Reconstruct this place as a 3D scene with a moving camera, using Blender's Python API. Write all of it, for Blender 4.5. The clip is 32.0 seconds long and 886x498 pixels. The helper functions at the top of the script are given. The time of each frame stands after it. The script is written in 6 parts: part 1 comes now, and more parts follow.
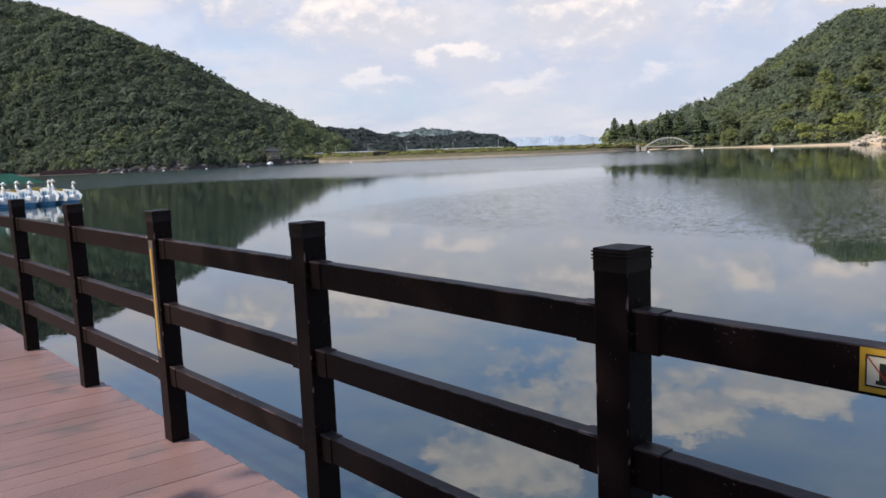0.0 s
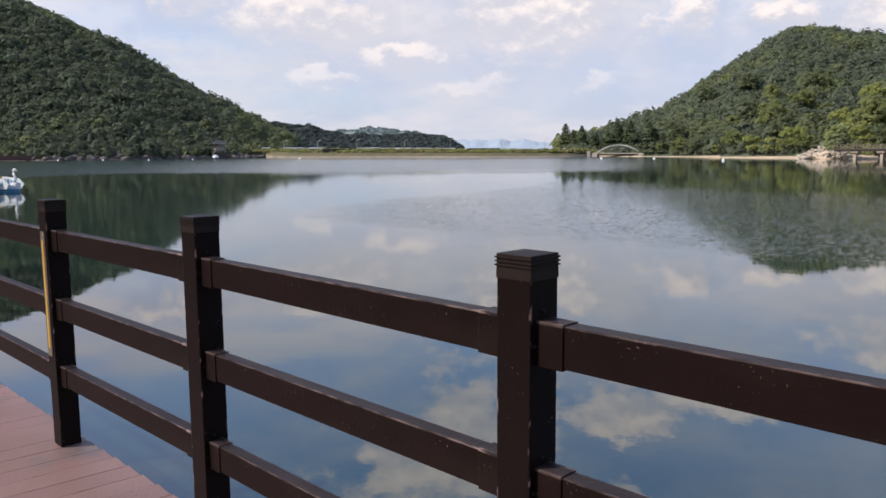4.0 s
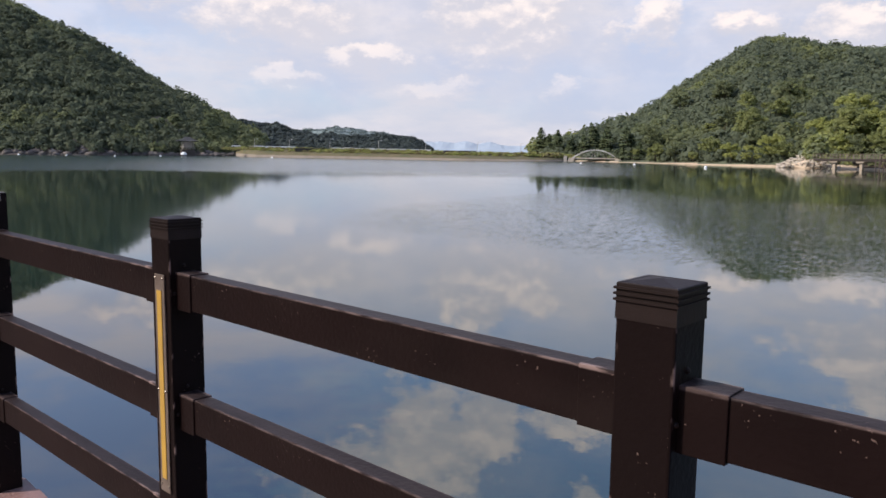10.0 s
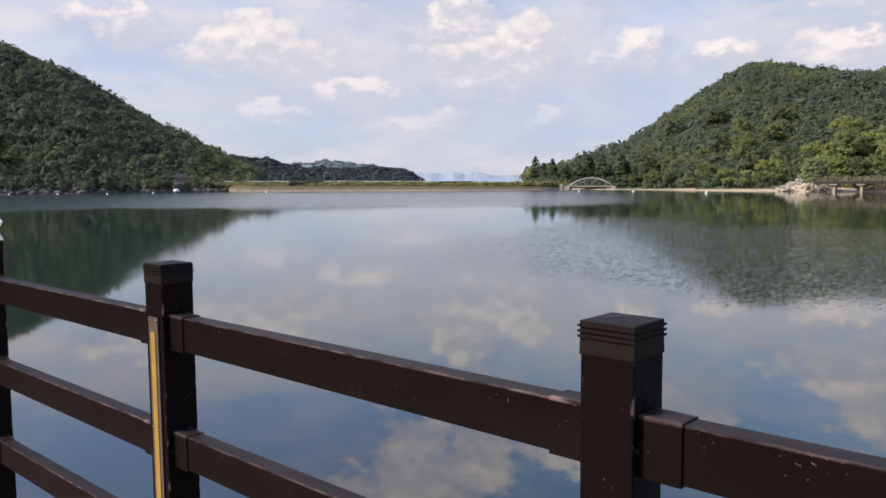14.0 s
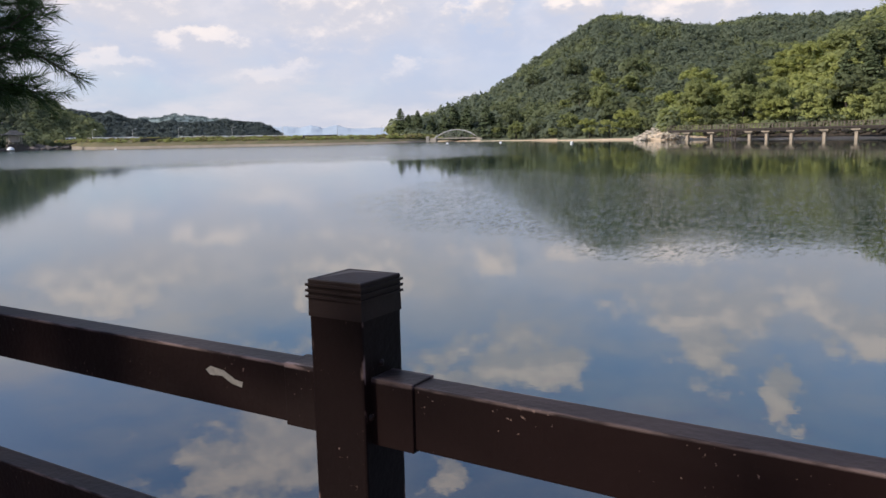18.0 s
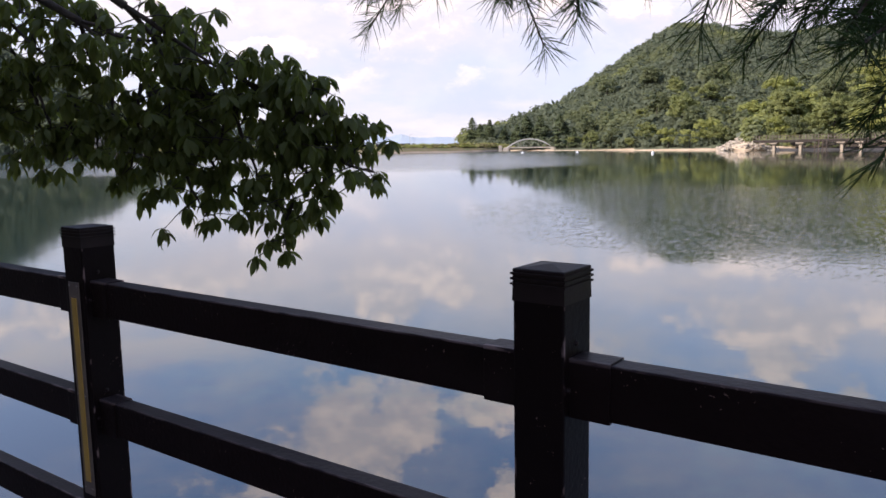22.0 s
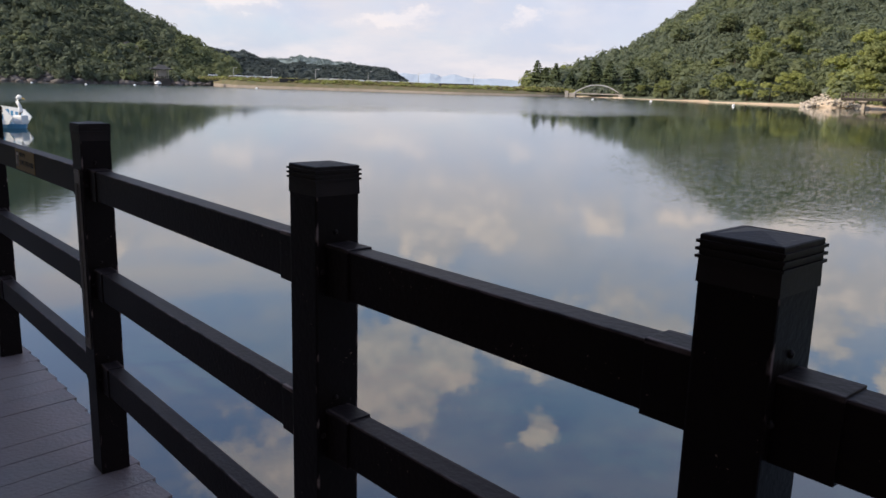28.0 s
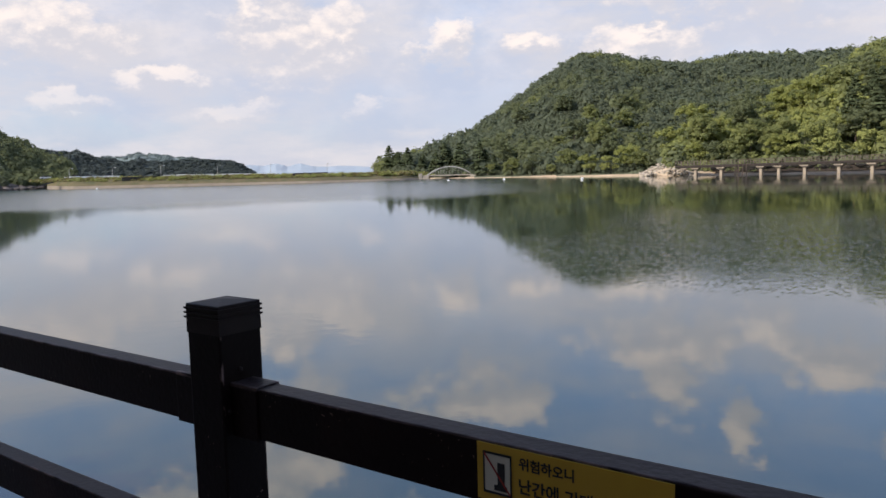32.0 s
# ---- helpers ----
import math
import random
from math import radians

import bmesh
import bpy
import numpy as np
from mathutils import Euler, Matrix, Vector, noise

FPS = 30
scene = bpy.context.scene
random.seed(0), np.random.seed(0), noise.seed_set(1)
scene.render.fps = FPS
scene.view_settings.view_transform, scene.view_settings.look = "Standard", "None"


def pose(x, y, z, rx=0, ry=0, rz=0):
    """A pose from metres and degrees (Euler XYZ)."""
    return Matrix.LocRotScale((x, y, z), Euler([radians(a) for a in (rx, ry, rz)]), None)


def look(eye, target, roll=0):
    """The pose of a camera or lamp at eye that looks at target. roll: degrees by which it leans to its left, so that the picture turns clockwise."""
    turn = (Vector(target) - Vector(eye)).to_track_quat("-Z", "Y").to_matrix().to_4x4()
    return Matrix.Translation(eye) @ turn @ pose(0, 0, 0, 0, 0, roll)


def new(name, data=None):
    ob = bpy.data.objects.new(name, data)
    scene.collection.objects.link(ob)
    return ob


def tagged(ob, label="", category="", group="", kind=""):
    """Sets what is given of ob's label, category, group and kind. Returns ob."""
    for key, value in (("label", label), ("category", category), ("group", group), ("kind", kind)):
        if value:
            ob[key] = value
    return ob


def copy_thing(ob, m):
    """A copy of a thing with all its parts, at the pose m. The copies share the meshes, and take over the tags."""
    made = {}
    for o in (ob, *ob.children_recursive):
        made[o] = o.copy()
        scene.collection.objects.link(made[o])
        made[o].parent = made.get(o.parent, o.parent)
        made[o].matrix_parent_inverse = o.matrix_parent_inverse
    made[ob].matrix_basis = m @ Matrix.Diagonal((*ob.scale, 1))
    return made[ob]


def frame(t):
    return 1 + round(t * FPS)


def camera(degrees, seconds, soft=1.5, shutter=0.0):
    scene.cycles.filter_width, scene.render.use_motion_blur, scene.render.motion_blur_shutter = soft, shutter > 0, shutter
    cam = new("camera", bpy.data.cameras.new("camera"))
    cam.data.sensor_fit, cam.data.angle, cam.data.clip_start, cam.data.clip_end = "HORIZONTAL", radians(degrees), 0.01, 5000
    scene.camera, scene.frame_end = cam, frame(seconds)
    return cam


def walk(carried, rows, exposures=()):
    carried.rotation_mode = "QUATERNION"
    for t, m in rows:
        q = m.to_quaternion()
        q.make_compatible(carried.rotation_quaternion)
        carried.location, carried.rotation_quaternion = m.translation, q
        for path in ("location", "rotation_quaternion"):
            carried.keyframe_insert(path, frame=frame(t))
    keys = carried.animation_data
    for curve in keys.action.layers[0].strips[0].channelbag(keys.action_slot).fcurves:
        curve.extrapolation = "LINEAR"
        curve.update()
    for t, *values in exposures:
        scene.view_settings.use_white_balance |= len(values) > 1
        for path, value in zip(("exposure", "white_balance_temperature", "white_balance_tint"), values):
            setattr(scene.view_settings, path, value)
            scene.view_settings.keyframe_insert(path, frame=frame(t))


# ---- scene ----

# ---- camera ----
cam = camera(58.7, 32.0, soft=1.6)
PATH = [
    (0, (1.220, -1.538, 1.509), (-0.329, -0.298, 1.259), -2.47),
    (0.5, (0.678, -1.481, 1.500), (-0.900, -0.279, 1.250), -2.32),
    (1, (0.145, -1.450, 1.489), (-1.430, -0.245, 1.231), -1.92),
    (1.5, (-0.400, -1.445, 1.499), (-1.978, -0.243, 1.245), -1.53),
    (2, (-0.935, -1.487, 1.508), (-2.493, -0.271, 1.201), -0.90),
    (2.5, (-1.468, -1.566, 1.528), (-3.006, -0.327, 1.217), -0.54),
    (4.5, (-3.903, -1.486, 1.478), (-5.308, -0.084, 1.233), -0.32),
    (5, (-4.480, -1.465, 1.471), (-5.823, -0.002, 1.235), -0.17),
    (5.5, (-5.048, -1.435, 1.468), (-6.332, 0.089, 1.291), -0.28),
    (6, (-5.613, -1.396, 1.473), (-6.870, 0.149, 1.298), -0.49),
    (6.5, (-6.156, -1.434, 1.487), (-7.359, 0.155, 1.314), -1.63),
    (7, (-6.669, -1.471, 1.498), (-7.853, 0.131, 1.319), -1.49),
    (7.5, (-7.236, -1.498, 1.487), (-8.395, 0.114, 1.241), -1.88),
    (8, (-7.785, -1.464, 1.504), (-9.103, 0.021, 1.260), -2.24),
    (8.5, (-8.315, -1.438, 1.510), (-9.681, 0.002, 1.265), -1.73),
    (9, (-8.827, -1.418, 1.482), (-10.200, 0.014, 1.228), -1.02),
    (9.5, (-9.364, -1.433, 1.475), (-10.754, -0.016, 1.229), -0.03),
    (10, (-9.910, -1.469, 1.449), (-11.299, -0.052, 1.201), 0.72),
    (10.5, (-10.455, -1.555, 1.464), (-11.839, -0.135, 1.203), 1.59),
    (11, (-11.024, -1.632, 1.488), (-12.393, -0.193, 1.253), 2.54),
    (11.5, (-11.609, -1.648, 1.494), (-12.982, -0.204, 1.317), 2.92),
    (12, (-12.193, -1.636, 1.497), (-13.565, -0.191, 1.324), 2.69),
    (12.5, (-12.726, -1.634, 1.496), (-14.101, -0.190, 1.333), 1.13),
    (13, (-13.245, -1.632, 1.495), (-14.625, -0.197, 1.305), 0.77),
    (13.5, (-13.760, -1.627, 1.491), (-15.140, -0.188, 1.335), -0.64),
    (15.5, (-16.027, -1.679, 1.473), (-17.373, -0.222, 1.217), 0.43),
    (16, (-16.522, -1.695, 1.478), (-17.862, -0.232, 1.220), 0.48),
    (16.5, (-17.052, -1.669, 1.454), (-18.253, -0.092, 1.189), 2.60),
    (17, (-17.584, -1.613, 1.435), (-18.775, -0.028, 1.169), 2.13),
    (17.5, (-18.141, -1.544, 1.447), (-19.281, 0.078, 1.180), 2.45),
    (18, (-18.711, -1.503, 1.469), (-19.805, 0.145, 1.176), -1.26),
    (18.5, (-19.294, -1.543, 1.476), (-20.322, 0.163, 1.306), 1.53),
    (19, (-19.882, -1.597, 1.477), (-20.799, 0.171, 1.289), 1.32),
    (19.5, (-20.509, -1.605, 1.471), (-21.546, 0.096, 1.292), -0.64),
    (20, (-21.119, -1.610, 1.468), (-22.231, 0.037, 1.238), -0.59),
    (20.5, (-21.675, -1.605, 1.473), (-22.828, 0.012, 1.235), -1.87),
    (21, (-22.194, -1.724, 1.476), (-23.377, -0.154, 1.111), -0.97),
    (22, (-23.296, -1.904, 1.471), (-24.518, -0.344, 1.204), -1.03),
    (22.5, (-23.831, -1.922, 1.492), (-25.055, -0.364, 1.219), -1.37),
    (23, (-24.406, -1.914, 1.468), (-25.628, -0.367, 1.130), 1.85),
    (23.5, (-24.957, -1.894, 1.520), (-26.127, -0.380, 0.939), 1.73),
    (24, (-25.523, -1.854, 1.486), (-26.721, -0.289, 1.142), 0.86),
    (24.5, (-26.075, -1.777, 1.467), (-27.244, -0.179, 1.180), 0.60),
    (25, (-26.620, -1.713, 1.442), (-27.792, -0.127, 1.106), 1.01),
    (25.5, (-27.198, -1.710, 1.429), (-28.375, -0.164, 0.956), 1.56),
    (26, (-27.713, -1.735, 1.380), (-28.905, -0.222, 0.845), 1.73),
    (26.5, (-28.236, -1.733, 1.385), (-29.455, -0.266, 0.783), 2.21),
    (28.5, (-30.333, -1.543, 1.420), (-31.619, -0.038, 1.133), 1.78),
    (29, (-30.872, -1.514, 1.409), (-32.029, 0.105, 1.200), 3.37),
    (29.5, (-31.408, -1.461, 1.427), (-32.526, 0.184, 1.214), 2.34),
    (30, (-31.971, -1.383, 1.447), (-33.077, 0.265, 1.202), 1.56),
    (30.5, (-32.580, -1.278, 1.452), (-33.606, 0.410, 1.141), 0.11),
    (31, (-33.208, -1.179, 1.456), (-34.225, 0.526, 1.217), -0.09),
    (31.5, (-33.793, -1.125, 1.475), (-34.688, 0.649, 1.251), 1.47),
    (32, (-34.357, -1.094, 1.501), (-35.375, 0.615, 1.299), -1.56),
]
EXPOSURES = ((0, 0.28, 6550, 10), (2, 0.22, 6550, 10), (5, 0.24, 6550, 12), (6, 0.08, 6550, 12), (9, 0.25, 6600, 13), (13, 0.12, 6500, 11.5), (17, 0.27, 6600, 12.5), (19, 0.15, 6500, 10.5), (20, 0.3, 6500, 12),
             (21, 0.76, 6750, 18), (22, 0.64, 6700, 18), (23, 0.46, 6700, 18), (24, 0.92, 7250, 13), (25, 0.52, 6700, 18), (26, 0.8, 6950, 15), (28.5, 0.29, 6900, 12), (30, 0.23, 6900, 11), (32, 0.22, 6700, 11))
walk(cam, [(t, look(eye, target, roll)) for t, eye, target, roll in PATH], EXPOSURES)

# ---- world, sun ----
SUN_AZ, SUN_EL = 148.0, 38.0      # degrees to the left of +y, and up
WATER = -2.5
HOME = Vector((-17.0, -1.5, 0.0))  # middle of the boardwalk


def polar(az, r, z=0.0):
    """A place r metres from the boardwalk, az degrees to the left of +y."""
    a = radians(az)
    return Vector((HOME.x - r * math.sin(a), HOME.y + r * math.cos(a), z))


def make_world():
    w = bpy.data.worlds.new("sky")
    scene.world = w
    w.use_nodes = True
    n, l = w.node_tree.nodes, w.node_tree.links
    n.clear()
    out, bg = n.new("ShaderNodeOutputWorld"), n.new("ShaderNodeBackground")
    sky = n.new("ShaderNodeTexSky")
    sky.sky_type, sky.sun_disc = "NISHITA", False
    sky.sun_elevation, sky.sun_rotation = radians(SUN_EL), radians(-SUN_AZ)
    sky.air_density, sky.dust_density, sky.ozone_density = 1.0, 1.0, 3.0
    co = n.new("ShaderNodeTexCoord")
    sep = n.new("ShaderNodeSeparateXYZ")
    l.new(co.outputs["Generated"], sep.inputs[0])

    def math_node(op, a, c=None, d=None):
        q = n.new("ShaderNodeMath"); q.operation = op
        for k, v in enumerate((a, c, d)):
            if v is None:
                continue
            if isinstance(v, (int, float)):
                q.inputs[k].default_value = v
            else:
                l.new(v, q.inputs[k])
        return q.outputs[0]

    def step(v, lo, hi, a=0.0, b=1.0):
        q = n.new("ShaderNodeMapRange"); q.interpolation_type = "SMOOTHSTEP"
        for k, x in enumerate((lo, hi, a, b)):
            q.inputs[k + 1].default_value = x
        l.new(v, q.inputs[0])
        return q.outputs[0]

    def mixed(fac, a, b):
        q = n.new("ShaderNodeMix"); q.data_type = "RGBA"
        l.new(fac, q.inputs[0])
        for k, v in ((6, a), (7, b)):
            if isinstance(v, tuple):
                q.inputs[k].default_value = (*v, 1)
            else:
                l.new(v, q.inputs[k])
        return q.outputs[2]

    # bearing and height of the view direction, in degrees
    az = math_node("MULTIPLY", math_node("ARCTAN2", math_node("MULTIPLY", sep.outputs["X"], -1.0), sep.outputs["Y"]), 57.296)
    el = math_node("MULTIPLY", math_node("ARCSINE", sep.outputs["Z"]), 57.296)
    flat = n.new("ShaderNodeVectorMath"); flat.operation = "MULTIPLY"
    flat.inputs[1].default_value = (1.0, 1.0, 1.7)
    l.new(co.outputs["Generated"], flat.inputs[0])

    def cloud(scale, detail, rough, shift, size=(1, 1, 1)):
        mp = n.new("ShaderNodeMapping"); mp.inputs["Location"].default_value, mp.inputs["Scale"].default_value = shift, size
        l.new(flat.outputs[0], mp.inputs[0])
        q = n.new("ShaderNodeTexNoise")
        q.inputs["Scale"].default_value, q.inputs["Detail"].default_value, q.inputs["Roughness"].default_value = scale, detail, rough
        l.new(mp.outputs[0], q.inputs["Vector"])
        return q.outputs["Fac"]

    comb = n.new("ShaderNodeCombineXYZ")
    l.new(az, comb.inputs["X"]); l.new(el, comb.inputs["Y"])
    # heaped clouds over the lake: bearing, height, half width, half height, in degrees
    low_heaps = ((40.4, 9.9, 4.4, 1.9), (41.6, 12.2, 1.6, 1.7), (43.9, 11.4, 1.2, 1.2), (37.4, 9.6, 2.4, 1.2), (30.3, 9.0, 2.3, 0.95), (23.9, 8.8, 2.0, 0.8), (16.4, 8.3, 3.8, 1.2), (15.9, 9.4, 1.0, 0.6),
                 (8.0, 11.6, 2.5, 1.4), (55.2, 4.9, 2.4, 0.55), (45.2, 4.3, 3.0, 0.6), (36.4, 4.6, 1.9, 0.6), (66.0, 10.9, 2.2, 1.0), (57.0, 9.6, 4.5, 1.3), (50.0, 6.7, 2.6, 0.6))
    high_heaps = ((14.6, 14.9, 2.3, 2.6), (14.6, 13.0, 5.0, 1.5), (4.3, 13.8, 2.8, 1.2), (-1.4, 18.4, 1.9, 1.3), (9.6, 18.6, 1.2, 1.3), (28.6, 17.2, 5.6, 1.5), (32.6, 19.0, 4.2, 1.1), (45.6, 22.0, 5.0, 3.4),
                  (41.4, 20.4, 3.0, 2.4), (49.8, 23.6, 3.0, 2.2), (33.5, 24.8, 1.6, 0.9), (55.5, 29.0, 5.0, 2.6), (-6.0, 27.0, 5.0, 2.5))

    mists = ((8.0, 12.5, 11.0, 4.5), (30.0, 16.5, 9.0, 3.5), (43.0, 10.5, 9.0, 4.5), (60.0, 9.5, 9.0, 4.5), (17.0, 8.0, 9.0, 3.0), (46.0, 22.0, 8.0, 5.0), (16.0, 24.5, 8.0, 3.0))

    warp = n.new("ShaderNodeTexNoise"); warp.inputs["Scale"].default_value, warp.inputs["Detail"].default_value, warp.inputs["Roughness"].default_value = 14.0, 5.0, 0.6
    l.new(flat.outputs[0], warp.inputs["Vector"])
    bent = n.new("ShaderNodeVectorMath"); bent.operation = "MULTIPLY_ADD"; bent.inputs[1].default_value = (8.0, 5.0, 0)
    off = n.new("ShaderNodeVectorMath"); off.operation = "SUBTRACT"; off.inputs[1].default_value = (4.0, 2.5, 0)
    l.new(warp.outputs["Color"], bent.inputs[0]); l.new(comb.outputs[0], bent.inputs[2]); l.new(bent.outputs[0], off.inputs[0])
    place = off.outputs[0]

    def field(at, heaps):
        """How far a direction lies from the nearest heap: 1 at its rim; heaps thin out slowly towards their bases."""
        near = None
        for a0, e0, wa, we in heaps:
            row = []
            for kind, c in (("SUBTRACT", (a0, e0, 0)), ("MULTIPLY", (1, 0.5, 1)), ("MAXIMUM", None), ("MULTIPLY", (0.84 / wa, 0.84 / we, 0)), ("LENGTH", None)):
                q = n.new("ShaderNodeVectorMath"); q.operation = kind
                if c:
                    q.inputs[1].default_value = c
                row.append(q)
            l.new(at, row[0].inputs[0]); l.new(row[0].outputs[0], row[1].inputs[0])
            l.new(row[0].outputs[0], row[2].inputs[0]); l.new(row[1].outputs[0], row[2].inputs[1])
            l.new(row[2].outputs[0], row[3].inputs[0]); l.new(row[3].outputs[0], row[4].inputs[0])
            d = row[4].outputs["Value"]
            near = d if near is None else math_node("MINIMUM", near, d)
        return near

    def heaped(at, lift):
        big = cloud(9.0, 3.0, 0.5, (3.1, 1.7, 0.4))
        fine = cloud(24.0, 8.0, 0.62, (1.3, 4.2, 2.0 + lift))
        edge = math_node("MULTIPLY_ADD", fine, 1.9, math_node("MULTIPLY_ADD", big, 1.4, -1.6))
        return math_node("ADD", math_node("SUBTRACT", 1.0, field(at, low_heaps + high_heaps)), edge)

    above = n.new("ShaderNodeVectorMath"); above.operation = "ADD"; above.inputs[1].default_value = (0.25, 0.75, 0)
    l.new(place, above.inputs[0])
    heap, heap_up = heaped(place, 0.0), heaped(above.outputs[0], 0.022)
    # elsewhere loose clouds
    loose = math_node("MULTIPLY_ADD", cloud(3.2, 9.0, 0.55, (7.7, 0.3, 2.2)), 4.0, -2.3)
    heap = math_node("MAXIMUM", heap, math_node("MULTIPLY", loose, step(el, 30.0, 44.0)))
    crisp, plain = step(heap, -0.10, 0.50), step(heap, -1.0, 1.1)
    high = step(el, 11.0, 15.0)
    cover = math_node("MULTIPLY_ADD", math_node("SUBTRACT", crisp, plain), math_node("MULTIPLY_ADD", high, 0.55, 0.35), plain)
    haze = math_node("ADD", math_node("SUBTRACT", 1.0, field(place, mists)), math_node("MULTIPLY_ADD", cloud(7.0, 7.0, 0.6, (1.2, 5.0, 3.0)), 4.4, -2.2))
    halo = math_node("MULTIPLY", step(haze, -0.5, 1.1), step(el, 12.0, 20.0, 0.6, 0.25))
    veil = step(cloud(2.6, 6.0, 0.55, (8.0, 2.0, 0)), 0.36, 0.64, 0.10, 0.85)
    veil = math_node("MULTIPLY", veil, step(el, 9.0, 17.0, 1.0, 0.12))
    low = step(el, 0.0, 11.0, 0.85, 0.0)                     # haze towards the horizon
    deep = n.new("ShaderNodeVectorMath"); deep.operation = "MULTIPLY"; deep.inputs[1].default_value = (1.12, 1.3, 1.5)
    l.new(sky.outputs[0], deep.inputs[0])
    blue = mixed(math_node("MAXIMUM", veil, low), deep.outputs[0], (4.1, 4.55, 5.95))
    bands = step(cloud(4.2, 8.0, 0.6, (2.2, 9.1, 4.0), (1, 1, 2.4)), 0.44, 0.64, 0.0, 0.85)
    blue = mixed(math_node("MULTIPLY", bands, step(el, 11.0, 18.0, 1.0, 0.25)), blue, (5.75, 5.7, 6.15))
    blue = mixed(halo, blue, (5.15, 5.3, 6.0))
    lit = math_node("SUBTRACT", heap, heap_up)
    shade = math_node("MULTIPLY_ADD", lit, 0.75, math_node("MULTIPLY_ADD", heap, 0.22, 0.12))
    body = mixed(step(shade, 0.0, 0.85), (5.3, 5.3, 5.85), (8.1, 7.35, 7.05))
    soft = math_node("MULTIPLY", cover, step(el, 3.5, 9.0, 0.32, 0.95))
    col = mixed(soft, blue, body)
    bg.inputs["Strength"].default_value = 0.112
    l.new(col, bg.inputs["Color"]); l.new(bg.outputs[0], out.inputs[0])


make_world()
sun = new("sun", bpy.data.lights.new("sun", "SUN"))
sun.data.energy, sun.data.angle, sun.data.color = 3.7, radians(0.6), (1.0, 0.93, 0.82)
d = Vector((-math.sin(radians(SUN_AZ)) * math.cos(radians(SUN_EL)), math.cos(radians(SUN_AZ)) * math.cos(radians(SUN_EL)), math.sin(radians(SUN_EL))))
sun.matrix_world = look(d * 60, (0, 0, 0))


